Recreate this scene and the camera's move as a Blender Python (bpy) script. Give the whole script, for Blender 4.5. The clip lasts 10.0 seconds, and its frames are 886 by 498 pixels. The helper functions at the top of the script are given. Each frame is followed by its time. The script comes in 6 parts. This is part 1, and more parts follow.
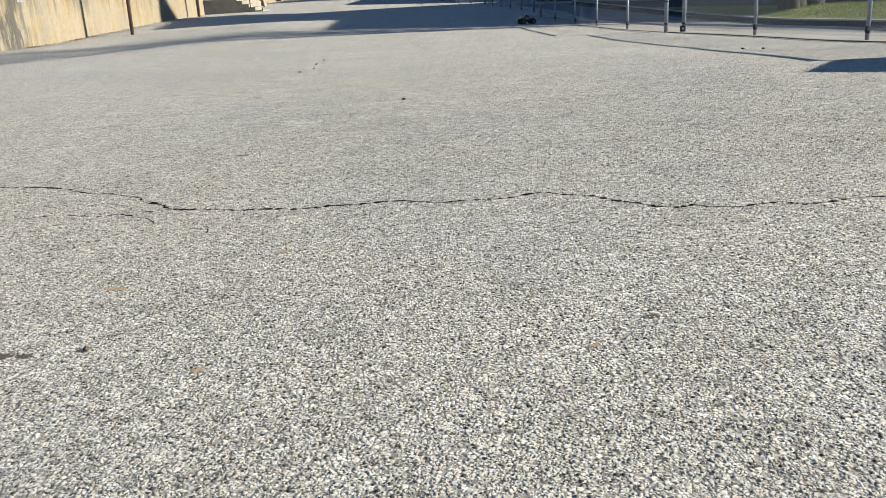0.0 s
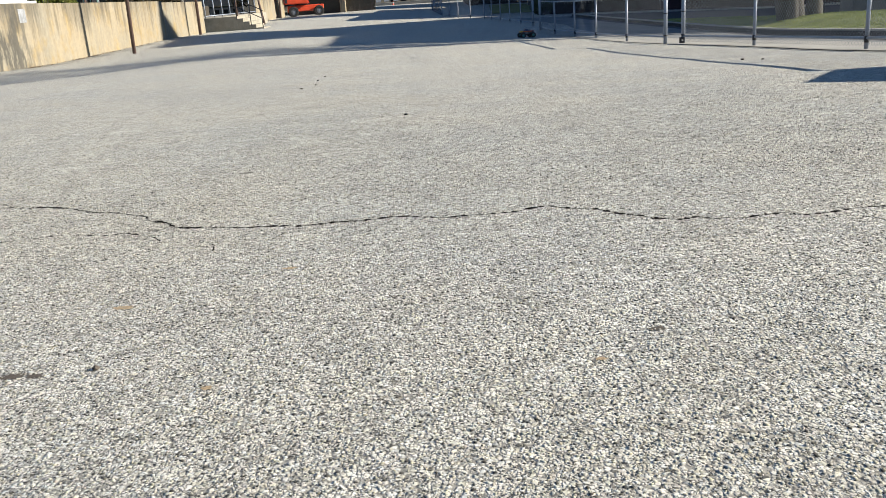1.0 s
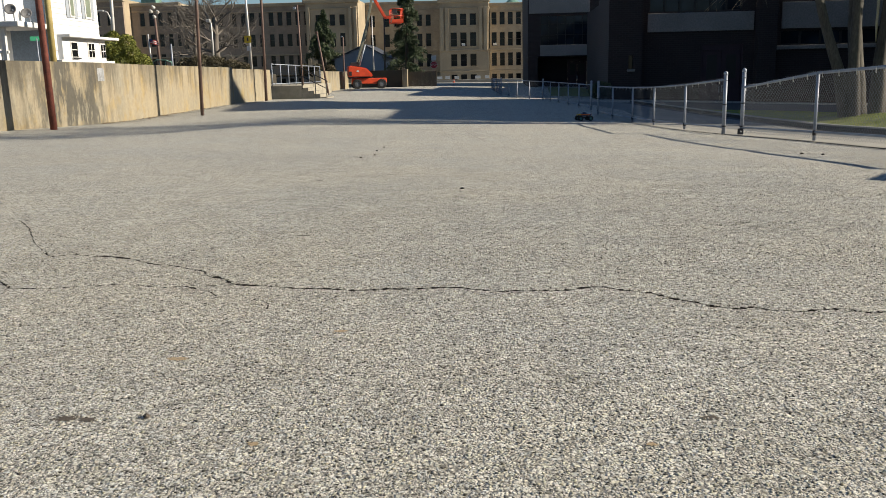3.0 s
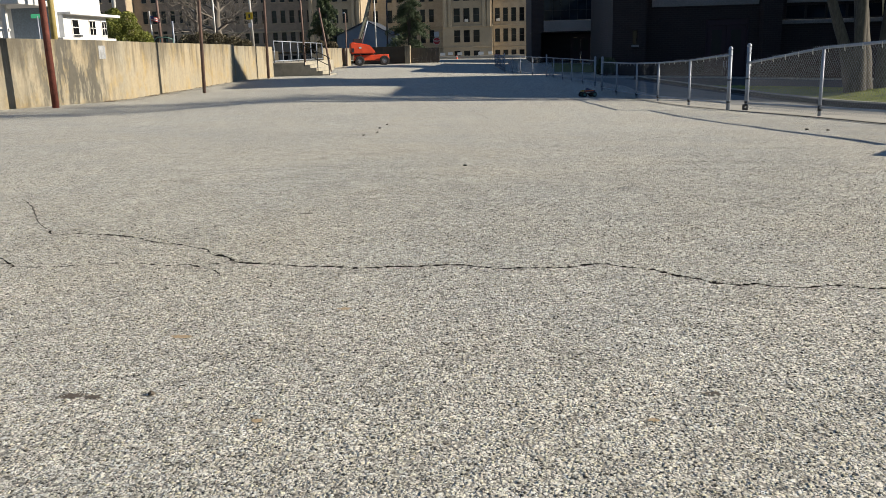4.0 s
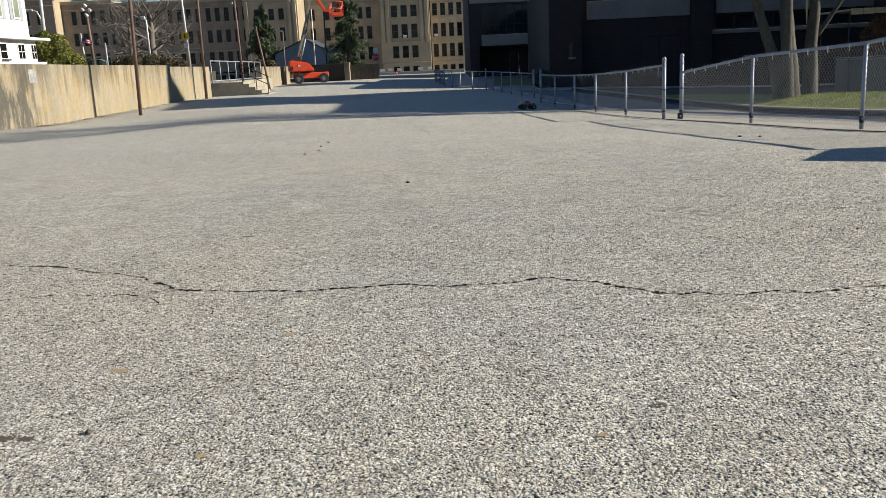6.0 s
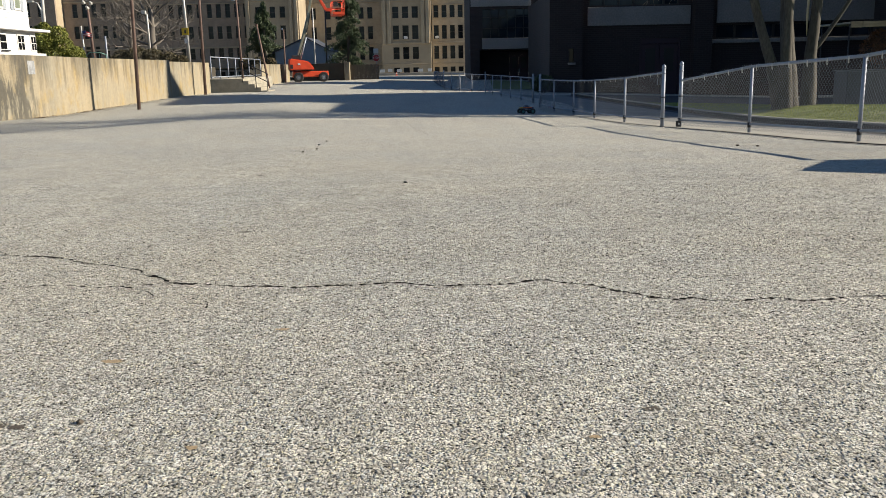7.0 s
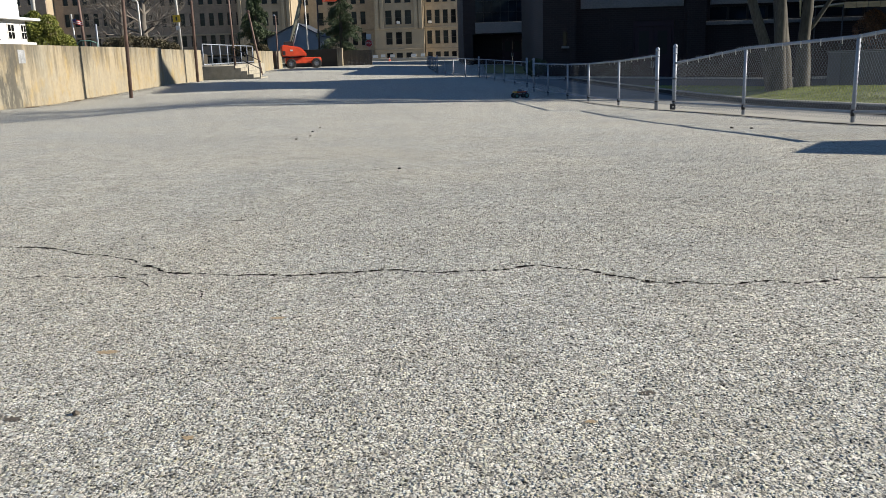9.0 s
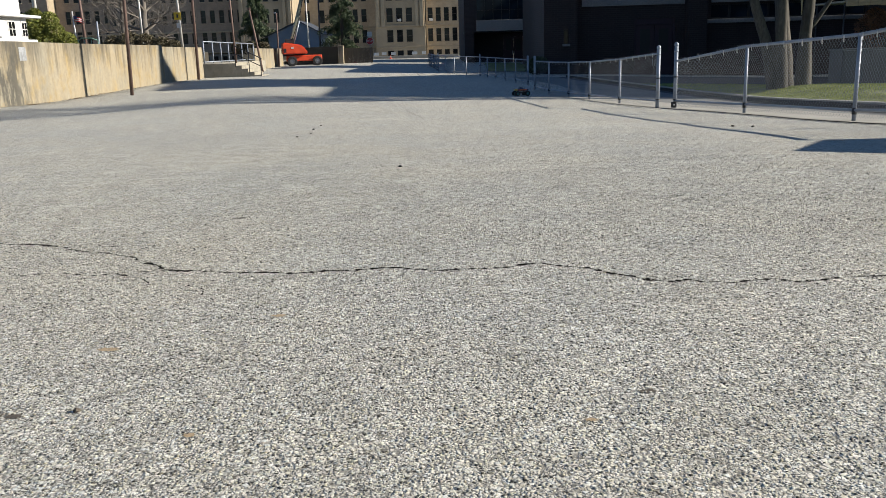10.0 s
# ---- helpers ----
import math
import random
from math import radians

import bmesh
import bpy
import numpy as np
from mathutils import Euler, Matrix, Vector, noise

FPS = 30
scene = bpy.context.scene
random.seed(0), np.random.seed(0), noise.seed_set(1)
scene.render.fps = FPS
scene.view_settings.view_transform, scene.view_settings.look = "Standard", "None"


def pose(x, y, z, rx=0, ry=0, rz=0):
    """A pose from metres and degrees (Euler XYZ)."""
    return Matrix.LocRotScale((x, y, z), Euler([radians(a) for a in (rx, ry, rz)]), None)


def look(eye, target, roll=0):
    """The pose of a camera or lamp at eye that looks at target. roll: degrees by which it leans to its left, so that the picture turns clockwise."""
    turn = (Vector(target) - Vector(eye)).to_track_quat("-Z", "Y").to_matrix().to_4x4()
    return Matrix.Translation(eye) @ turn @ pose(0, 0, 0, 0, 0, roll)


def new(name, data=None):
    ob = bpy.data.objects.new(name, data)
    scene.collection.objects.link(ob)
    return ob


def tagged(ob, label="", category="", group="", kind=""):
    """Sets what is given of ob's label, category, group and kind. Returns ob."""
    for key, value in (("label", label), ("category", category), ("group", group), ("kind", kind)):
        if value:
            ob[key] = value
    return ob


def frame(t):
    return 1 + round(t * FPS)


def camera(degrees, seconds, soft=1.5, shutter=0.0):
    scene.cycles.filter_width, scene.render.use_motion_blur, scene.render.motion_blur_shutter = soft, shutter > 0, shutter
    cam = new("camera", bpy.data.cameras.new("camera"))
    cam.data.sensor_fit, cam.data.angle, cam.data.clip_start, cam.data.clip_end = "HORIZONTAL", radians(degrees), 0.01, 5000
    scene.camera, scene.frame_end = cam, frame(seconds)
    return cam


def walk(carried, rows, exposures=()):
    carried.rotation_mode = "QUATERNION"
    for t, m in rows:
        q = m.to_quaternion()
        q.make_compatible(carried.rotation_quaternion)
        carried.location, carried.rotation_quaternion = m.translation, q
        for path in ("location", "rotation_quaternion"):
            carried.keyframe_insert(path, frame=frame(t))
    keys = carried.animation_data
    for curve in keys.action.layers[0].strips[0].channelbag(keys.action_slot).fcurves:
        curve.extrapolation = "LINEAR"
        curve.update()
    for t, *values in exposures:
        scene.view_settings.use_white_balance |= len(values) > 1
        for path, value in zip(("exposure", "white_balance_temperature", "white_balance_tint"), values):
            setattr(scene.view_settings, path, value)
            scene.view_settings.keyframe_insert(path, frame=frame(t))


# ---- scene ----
cam = camera(55.57, 10.0, soft=0.85)
walk(cam, [
    (0.0, pose(0.019, 0.024, 1.044, 72.141, 3.363, -0.165)),
    (0.2, pose(0.017, 0.024, 1.044, 72.886, 3.547, -1.476)),
    (0.5, pose(0.019, 0.024, 1.047, 73.215, 3.860, -1.883)),
    (0.7, pose(0.015, 0.022, 1.047, 73.257, 3.921, -1.464)),
    (1.0, pose(0.014, 0.014, 1.051, 73.063, 4.113, -0.206)),
    (1.2, pose(0.008, 0.014, 1.052, 73.248, 4.002, 0.727)),
    (1.5, pose(0.006, 0.008, 1.054, 74.436, 3.425, 2.127)),
    (1.7, pose(0.001, 0.005, 1.052, 75.965, 2.747, 2.768)),
    (2.0, pose(0.001, -0.001, 1.053, 78.019, 1.934, 3.341)),
    (2.2, pose(-0.000, 0.001, 1.052, 78.607, 1.579, 3.428)),
    (3.3, pose(-0.002, 0.001, 1.049, 77.892, 1.287, 3.840)),
    (3.5, pose(0.000, 0.000, 1.050, 77.508, 1.454, 3.900)),
    (4.0, pose(-0.000, 0.001, 1.049, 76.766, 1.509, 4.003)),
    (4.5, pose(-0.000, 0.002, 1.050, 76.720, 1.407, 3.832)),
    (5.0, pose(0.000, 0.003, 1.050, 77.072, 1.703, 3.159)),
    (5.5, pose(0.003, 0.012, 1.055, 77.213, 2.821, 1.207)),
    (5.7, pose(0.007, 0.015, 1.059, 77.358, 3.219, 0.274)),
    (6.8, pose(0.002, 0.017, 1.050, 77.995, 1.357, -0.174)),
    (7.0, pose(0.003, 0.016, 1.050, 77.765, 1.254, -0.015)),
    (7.5, pose(0.002, 0.017, 1.050, 77.254, 1.246, 0.150)),
    (8.0, pose(0.003, 0.017, 1.050, 76.825, 1.504, 0.140)),
    (8.5, pose(0.004, 0.020, 1.051, 76.678, 1.777, -0.179)),
    (9.0, pose(0.005, 0.019, 1.052, 76.768, 1.817, -0.466)),
    (9.5, pose(0.005, 0.018, 1.051, 76.805, 1.697, -0.500)),
    (10.0, pose(0.005, 0.019, 1.052, 76.625, 1.759, -0.400)),
], exposures=[
    (0.0, 1.02, 6340, 8.5), (0.5, 1.12, 6340, 8.5), (1.0, 1.12, 6340, 8.5), (1.5, 1.05, 6360, 8.5), (2.0, 0.87, 6480, 8.5), (2.2, 0.77, 6720, 8.5),
    (3.3, 0.71, 6860, 8.5), (3.5, 0.71, 6860, 8.5), (4.0, 0.82, 6720, 8.5), (4.5, 0.83, 6530, 8.5), (5.0, 0.82, 6480, 8.5), (5.5, 0.82, 6510, 8.5),
    (7.0, 0.87, 6760, 8.5), (7.5, 0.89, 6760, 8.5), (8.0, 0.89, 6640, 8.5), (8.5, 0.88, 6390, 8.5), (9.0, 0.88, 6370, 8.5), (10.0, 0.88, 6370, 8.5)])

# ---- light ----
SUN_UP, SUN_TURN = radians(25), radians(90)   # low sun, from +x
world = bpy.data.worlds.new("sky")
scene.world = world
world.use_nodes = True
wn = world.node_tree
sky = wn.nodes.new("ShaderNodeTexSky")
sky.sky_type, sky.sun_disc = "NISHITA", False
sky.sun_elevation, sky.sun_rotation = SUN_UP, SUN_TURN
sky.air_density, sky.dust_density, sky.ozone_density = 1.0, 0.15, 5.0
wn.links.new(sky.outputs[0], wn.nodes["Background"].inputs[0])
wn.nodes["Background"].inputs[1].default_value = 0.056
sun_data = bpy.data.lights.new("sun", "SUN")
sun_data.energy, sun_data.angle, sun_data.color = 5.0, radians(0.45), (1.0, 0.905, 0.755)
sun = new("sun", sun_data)
sun.matrix_world = look((60, 0, 60 * math.tan(SUN_UP)), (0, 0, 0))

# ---- helpers of this scene ----
def smooth01(u):
    u = min(1.0, max(0.0, u))
    return u * u * (3 - 2 * u)


def ground_z(x, y):
    """Height of the lot: a low crown near the camera that falls away ahead and to the fence, with a shallow gully by the wall."""
    t = 0.023 * (smooth01((y - 2.5) / 9) + 0.7 * smooth01((y - 11.5) / 20) - 1.5 * smooth01((y - 70) / 70))
    dip = 0.27 * smooth01((y - 9) / 9) * (1 - smooth01((y - 27) / 11)) * smooth01((-5.0 - x) / 5)
    return 0.45 * (1 - smooth01((y - 4) / 20)) - t * min(30.0, max(0.0, x + 9)) - dip


def thing(name, label, category, loc=(0, 0, 0), turn=0.0, group="", kind=""):
    ob = new(name)
    ob.matrix_world = pose(*loc, 0, 0, turn)
    return tagged(ob, label, category, group, kind)


def link(name, mesh, parent=None, label=""):
    ob = new(name, mesh)
    if parent is not None:
        ob.parent = parent
    if label:
        ob["label"] = label
    return ob


def part(name, bm, material, parent=None, label="", smooth=False):
    me = bpy.data.meshes.new(name)
    bm.normal_update()
    bm.to_mesh(me)
    bm.free()
    me.materials.append(material)
    if smooth:
        me.polygons.foreach_set("use_smooth", [True] * len(me.polygons))
    return link(name, me, parent, label)


def raw(name, verts, faces, material, parent=None, label=""):
    me = bpy.data.meshes.new(name)
    me.from_pydata(verts, [], faces)
    me.materials.append(material)
    me.update()
    return link(name, me, parent, label)


def box(bm, x0, x1, y0, y1, z0, z1, m=None, bevel=0.0):
    r = bmesh.ops.create_cube(bm, size=1.0)
    vs = r["verts"]
    for v in vs:
        v.co = Vector((x0 + (v.co.x + 0.5) * (x1 - x0), y0 + (v.co.y + 0.5) * (y1 - y0), z0 + (v.co.z + 0.5) * (z1 - z0)))
    if bevel:
        es = list({e for v in vs for e in v.link_edges})
        out = bmesh.ops.bevel(bm, geom=es, offset=bevel, segments=2, affect="EDGES", profile=0.5)
        vs = list({v for f in out["faces"] for v in f.verts} | {v for v in vs if v.is_valid})
    if m is not None:
        bmesh.ops.transform(bm, matrix=m, verts=vs)
    return vs


def boxed(x0, x1, y0, y1, z0, z1, bevel=0.0, m=None):
    bm = bmesh.new()
    box(bm, x0, x1, y0, y1, z0, z1, m, bevel)
    return bm


def prism(bm, outline, y0, y1):
    """An outline of (x, z) drawn through from y0 to y1."""
    a = [bm.verts.new((x, y0, z)) for x, z in outline]
    b = [bm.verts.new((x, y1, z)) for x, z in outline]
    n = len(outline)
    bm.faces.new(a)
    bm.faces.new(b[::-1])
    for i in range(n):
        bm.faces.new((a[i], b[i], b[(i + 1) % n], a[(i + 1) % n]))
    bmesh.ops.recalc_face_normals(bm, faces=bm.faces)
    return a + b


def tube_data(pts, radii, n, verts, faces):
    """Adds a tapered tube along pts to verts and faces."""
    base = len(verts)
    up = Vector((0, 0, 1))
    for i, p in enumerate(pts):
        d = (Vector(pts[min(i + 1, len(pts) - 1)]) - Vector(pts[max(i - 1, 0)])).normalized()
        s = d.cross(up if abs(d.z) < 0.9 else Vector((1, 0, 0))).normalized()
        q = s.cross(d)
        for k in range(n):
            a = 2 * math.pi * k / n
            verts.append(tuple(Vector(p) + (s * math.cos(a) + q * math.sin(a)) * radii[i]))
    for i in range(len(pts) - 1):
        for k in range(n):
            a, b = base + i * n + k, base + i * n + (k + 1) % n
            faces.append((a, b, b + n, a + n))
    faces.append(tuple(base + k for k in range(n))[::-1])
    faces.append(tuple(base + (len(pts) - 1) * n + k for k in range(n)))


def tube(name, pts, radii, material, parent=None, label="", n=10):
    v, f = [], []
    if not isinstance(radii, (list, tuple)):
        radii = [radii] * len(pts)
    tube_data(pts, radii, n, v, f)
    ob = raw(name, v, f, material, parent, label)
    ob.data.polygons.foreach_set("use_smooth", [len(p.vertices) == 4 for p in ob.data.polygons])
    return ob


# ---- materials ----
def node_mat(name):
    m = bpy.data.materials.new(name)
    m.use_nodes = True
    nt = m.node_tree
    return m, nt, nt.nodes["Principled BSDF"]


def mix_rgb(nt, fac, a, b, blend="MIX"):
    n = nt.nodes.new("ShaderNodeMix")
    n.data_type, n.blend_type = "RGBA", blend
    for socket, value in ((n.inputs[0], fac), (n.inputs[6], a), (n.inputs[7], b)):
        if isinstance(value, (int, float)):
            socket.default_value = value
        elif isinstance(value, tuple):
            socket.default_value = (*value[:3], 1)
        else:
            nt.links.new(value, socket)
    return n.outputs[2]


def noise_tex(nt, vec, scale, detail=4.0, rough=0.6):
    n = nt.nodes.new("ShaderNodeTexNoise")
    n.inputs["Scale"].default_value, n.inputs["Detail"].default_value, n.inputs["Roughness"].default_value = scale, detail, rough
    nt.links.new(vec, n.inputs["Vector"])
    return n.outputs["Fac"]


def ramp(nt, fac, *stops):
    n = nt.nodes.new("ShaderNodeValToRGB")
    e = n.color_ramp.elements
    while len(e) < len(stops):
        e.new(0.5)
    for el, (p, c) in zip(e, stops):
        el.position = p
        el.color = (c, c, c, 1) if isinstance(c, (int, float)) else (*c, 1)
    nt.links.new(fac, n.inputs[0])
    return n.outputs[0]


def mapped(nt, scale=(1, 1, 1), world_space=False):
    if world_space:
        src = nt.nodes.new("ShaderNodeNewGeometry").outputs["Position"]
    else:
        src = nt.nodes.new("ShaderNodeTexCoord").outputs["Object"]
    n = nt.nodes.new("ShaderNodeMapping")
    n.inputs["Scale"].default_value = scale
    nt.links.new(src, n.inputs["Vector"])
    return n.outputs[0]


def bump(nt, bsdf, height, strength, distance=0.01):
    n = nt.nodes.new("ShaderNodeBump")
    n.inputs["Strength"].default_value, n.inputs["Distance"].default_value = strength, distance
    nt.links.new(height, n.inputs["Height"])
    nt.links.new(n.outputs[0], bsdf.inputs["Normal"])


def surface(name, colour, rough=0.7, metal=0.0, dark=0.7, coarse=1.5, fine=40.0, grain=0.3, bump_size=0.002, stretch=(1, 1, 1), random_tint=0.0, world_space=False):
    """A surface with stains at a coarse scale and grain at a fine one."""
    m, nt, b = node_mat(name)
    vec = mapped(nt, stretch, world_space)
    a = noise_tex(nt, vec, coarse, 5, 0.62)
    c = noise_tex(nt, vec, fine, 3, 0.6)
    stain = ramp(nt, a, (0.35, 0.0), (0.65, 1.0))
    col = mix_rgb(nt, stain, tuple(k * dark for k in colour), colour)
    g = ramp(nt, c, (0.3, 1 - grain), (0.7, 1.0))
    col = mix_rgb(nt, 1.0, col, g, "MULTIPLY")
    if random_tint:
        info = nt.nodes.new("ShaderNodeObjectInfo")
        t = ramp(nt, info.outputs["Random"], (0.0, 1 - random_tint), (1.0, 1.0))
        col = mix_rgb(nt, 1.0, col, t, "MULTIPLY")
    nt.links.new(col, b.inputs["Base Color"])
    r = nt.nodes.new("ShaderNodeMapRange")
    r.inputs[3].default_value, r.inputs[4].default_value = max(0.02, rough - 0.12), min(1.0, rough + 0.1)
    nt.links.new(a, r.inputs[0])
    nt.links.new(r.outputs[0], b.inputs["Roughness"])
    b.inputs["Metallic"].default_value = metal
    if bump_size:
        bump(nt, b, c, 0.6, bump_size)
    return m


def asphalt(name, lo, hi, stone, warm):
    """Worn asphalt: pale broken stones in a dark binder, with broad faded patches."""
    m, nt, b = node_mat(name)
    vec = mapped(nt, (1, 1, 1), True)
    wob = nt.nodes.new("ShaderNodeTexNoise")
    wob.inputs["Scale"].default_value = 130
    nt.links.new(vec, wob.inputs["Vector"])
    jit = nt.nodes.new("ShaderNodeVectorMath")
    jit.operation = "MULTIPLY_ADD"
    jit.inputs[1].default_value = (0.005, 0.005, 0.005)
    nt.links.new(wob.outputs["Color"], jit.inputs[0])
    nt.links.new(vec, jit.inputs[2])
    cols, edges = [], []
    for size in (stone, stone * 0.62):
        v = nt.nodes.new("ShaderNodeTexVoronoi")
        v.inputs["Scale"].default_value = 1 / size
        nt.links.new(jit.outputs[0], v.inputs["Vector"])
        rgb = nt.nodes.new("ShaderNodeSeparateColor")
        nt.links.new(v.outputs["Color"], rgb.inputs[0])
        tone = ramp(nt, rgb.outputs[0], (0.0, lo), (0.07, lo * 1.8), (0.15, hi * 0.66), (0.8, hi * 0.885), (1.0, hi * 1.02))
        tint = ramp(nt, rgb.outputs[1], (0.0, (0.95, 1.0, 1.04)), (0.3, (1.0, 1.0, 0.96)), (0.6, (1.04, 0.985, 0.95)), (0.8, (0.99, 1.01, 0.90)), (1.0, warm))
        cols.append(mix_rgb(nt, 1.0, tone, tint, "MULTIPLY"))
        edges.append(ramp(nt, v.outputs["Distance"], (0.38, 1.0), (0.78, 0.0)))
    pick = ramp(nt, noise_tex(nt, vec, 55, 2), (0.47, 0.0), (0.53, 1.0))
    col = mix_rgb(nt, pick, cols[0], cols[1])
    edge = mix_rgb(nt, pick, edges[0], edges[1])
    col = mix_rgb(nt, edge, (hi * 0.40, hi * 0.39, hi * 0.37), col)
    # clusters of missing and of paler stone, from a hand's width to a few metres
    for scale, detail, p0, c0, p1, c1 in ((150.0, 2, 0.35, 0.26, 0.45, 1.035), (60.0, 3, 0.34, 0.62, 0.52, 1.07), (22.0, 4, 0.36, 0.82, 0.62, 1.07), (6.0, 5, 0.32, 0.85, 0.68, 1.08), (0.55, 6, 0.3, 0.90, 0.7, 1.06)):
        col = mix_rgb(nt, 1.0, col, ramp(nt, noise_tex(nt, vec, scale, detail, 0.65), (p0, c0), (p1, c1)), "MULTIPLY")
    warmth = ramp(nt, noise_tex(nt, vec, 1.1, 4, 0.6), (0.35, (0.99, 1.0, 0.985)), (0.65, (1.03, 1.0, 0.93)))
    col = mix_rgb(nt, 1.0, col, warmth, "MULTIPLY")
    spot = ramp(nt, noise_tex(nt, vec, 2.3, 3, 0.5), (0.72, 0.0), (0.77, 0.5))
    col = mix_rgb(nt, spot, col, (lo * 1.2, lo * 1.15, lo * 1.1))
    nt.links.new(col, b.inputs["Base Color"])
    b.inputs["Roughness"].default_value = 0.9
    b.inputs["Specular IOR Level"].default_value = 0.3
    bump(nt, b, edge, 0.6, stone * 0.3)
    return m


def concrete_wall_mat():
    """Cast concrete with yellow blotches, drips that run down from the coping, and smears of stain and painted tree
    shadow.
    """
    m, nt, b = node_mat("stained concrete")
    vec = mapped(nt, (1, 1, 1), True)
    pos = nt.nodes.new("ShaderNodeSeparateXYZ")
    nt.links.new(vec, pos.inputs[0])
    wash = noise_tex(nt, mapped(nt, (1, 1, 0.7), True), 0.7, 5, 0.6)
    base = mix_rgb(nt, ramp(nt, wash, (0.38, 0.0), (0.64, 1.0)), (0.275, 0.248, 0.19), (0.315, 0.264, 0.182))
    yellow = ramp(nt, noise_tex(nt, mapped(nt, (1, 1, 0.55), True), 1.7, 5, 0.7), (0.50, 0.0), (0.66, 0.9))
    col = mix_rgb(nt, yellow, base, (0.315, 0.238, 0.118))
    pale = ramp(nt, noise_tex(nt, mapped(nt, (1, 1, 0.4), True), 2.6, 5, 0.7), (0.55, 0.0), (0.72, 0.6))
    col = mix_rgb(nt, pale, col, (0.31, 0.295, 0.25))
    streak = noise_tex(nt, mapped(nt, (1, 1, 0.10), True), 2.1, 7, 0.72)
    # drips are longest and darkest under the coping
    fall = nt.nodes.new("ShaderNodeMapRange")
    fall.inputs[1].default_value, fall.inputs[2].default_value = 0.1, 1.75
    fall.inputs[3].default_value, fall.inputs[4].default_value = -0.10, 0.11
    nt.links.new(pos.outputs[2], fall.inputs[0])
    less = nt.nodes.new("ShaderNodeMath")
    less.operation = "SUBTRACT"
    nt.links.new(streak, less.inputs[0])
    nt.links.new(fall.outputs[0], less.inputs[1])
    drip = ramp(nt, less.outputs[0], (0.34, 0.85), (0.50, 0.0))
    col = mix_rgb(nt, drip, col, (0.10, 0.085, 0.062))
    fine = ramp(nt, noise_tex(nt, mapped(nt, (1, 1, 0.06), True), 4.5, 6, 0.72), (0.34, 0.86), (0.60, 1.04))
    col = mix_rgb(nt, 1.0, col, fine, "MULTIPLY")
    # smears on one stretch: stain, with the tree's shadow painted into the colour
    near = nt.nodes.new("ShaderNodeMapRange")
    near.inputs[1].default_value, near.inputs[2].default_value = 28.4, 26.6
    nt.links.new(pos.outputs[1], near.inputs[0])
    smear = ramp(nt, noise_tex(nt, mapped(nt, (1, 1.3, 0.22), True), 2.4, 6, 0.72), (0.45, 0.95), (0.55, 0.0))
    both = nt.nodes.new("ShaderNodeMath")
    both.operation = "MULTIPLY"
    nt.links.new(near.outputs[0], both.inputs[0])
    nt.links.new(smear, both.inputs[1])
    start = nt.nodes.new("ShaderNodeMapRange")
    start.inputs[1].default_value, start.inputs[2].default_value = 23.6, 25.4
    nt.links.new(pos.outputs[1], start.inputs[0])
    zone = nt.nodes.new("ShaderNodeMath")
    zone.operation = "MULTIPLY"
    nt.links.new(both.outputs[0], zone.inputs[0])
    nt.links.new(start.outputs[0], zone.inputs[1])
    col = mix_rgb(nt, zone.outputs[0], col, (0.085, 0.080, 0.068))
    mottle = ramp(nt, noise_tex(nt, vec, 7.0, 5, 0.7), (0.3, 0.86), (0.7, 1.06))
    col = mix_rgb(nt, 1.0, col, mottle, "MULTIPLY")
    grain = noise_tex(nt, vec, 45, 4, 0.7)
    col = mix_rgb(nt, 1.0, col, ramp(nt, grain, (0.3, 0.84), (0.7, 1.0)), "MULTIPLY")
    nt.links.new(col, b.inputs["Base Color"])
    b.inputs["Roughness"].default_value = 0.9
    bump(nt, b, grain, 0.5, 0.004)
    return m


def brick_mat(name, a, c, mortar, size=1.0):
    """Courses of brick with recessed joints, on any upright face."""
    m, nt, b = node_mat(name)
    geo = nt.nodes.new("ShaderNodeNewGeometry")
    sep = nt.nodes.new("ShaderNodeSeparateXYZ")
    nt.links.new(geo.outputs["Position"], sep.inputs[0])
    add = nt.nodes.new("ShaderNodeMath")
    nt.links.new(sep.outputs[0], add.inputs[0])
    nt.links.new(sep.outputs[1], add.inputs[1])
    com = nt.nodes.new("ShaderNodeCombineXYZ")
    nt.links.new(add.outputs[0], com.inputs[0])
    nt.links.new(sep.outputs[2], com.inputs[1])
    br = nt.nodes.new("ShaderNodeTexBrick")
    br.inputs["Color1"].default_value, br.inputs["Color2"].default_value, br.inputs["Mortar"].default_value = (*a, 1), (*c, 1), (*mortar, 1)
    br.inputs["Scale"].default_value = 1.0
    br.inputs["Brick Width"].default_value, br.inputs["Row Height"].default_value = 0.21 * size, 0.075 * size
    br.inputs["Mortar Size"].default_value = 0.010 * size
    nt.links.new(com.outputs[0], br.inputs["Vector"])
    wear = ramp(nt, noise_tex(nt, geo.outputs["Position"], 0.8, 5, 0.65), (0.3, 0.72), (0.7, 1.05))
    nt.links.new(mix_rgb(nt, 1.0, br.outputs["Color"], wear, "MULTIPLY"), b.inputs["Base Color"])
    b.inputs["Roughness"].default_value = 0.85
    bump(nt, b, br.outputs["Fac"], -0.4, 0.006)
    return m


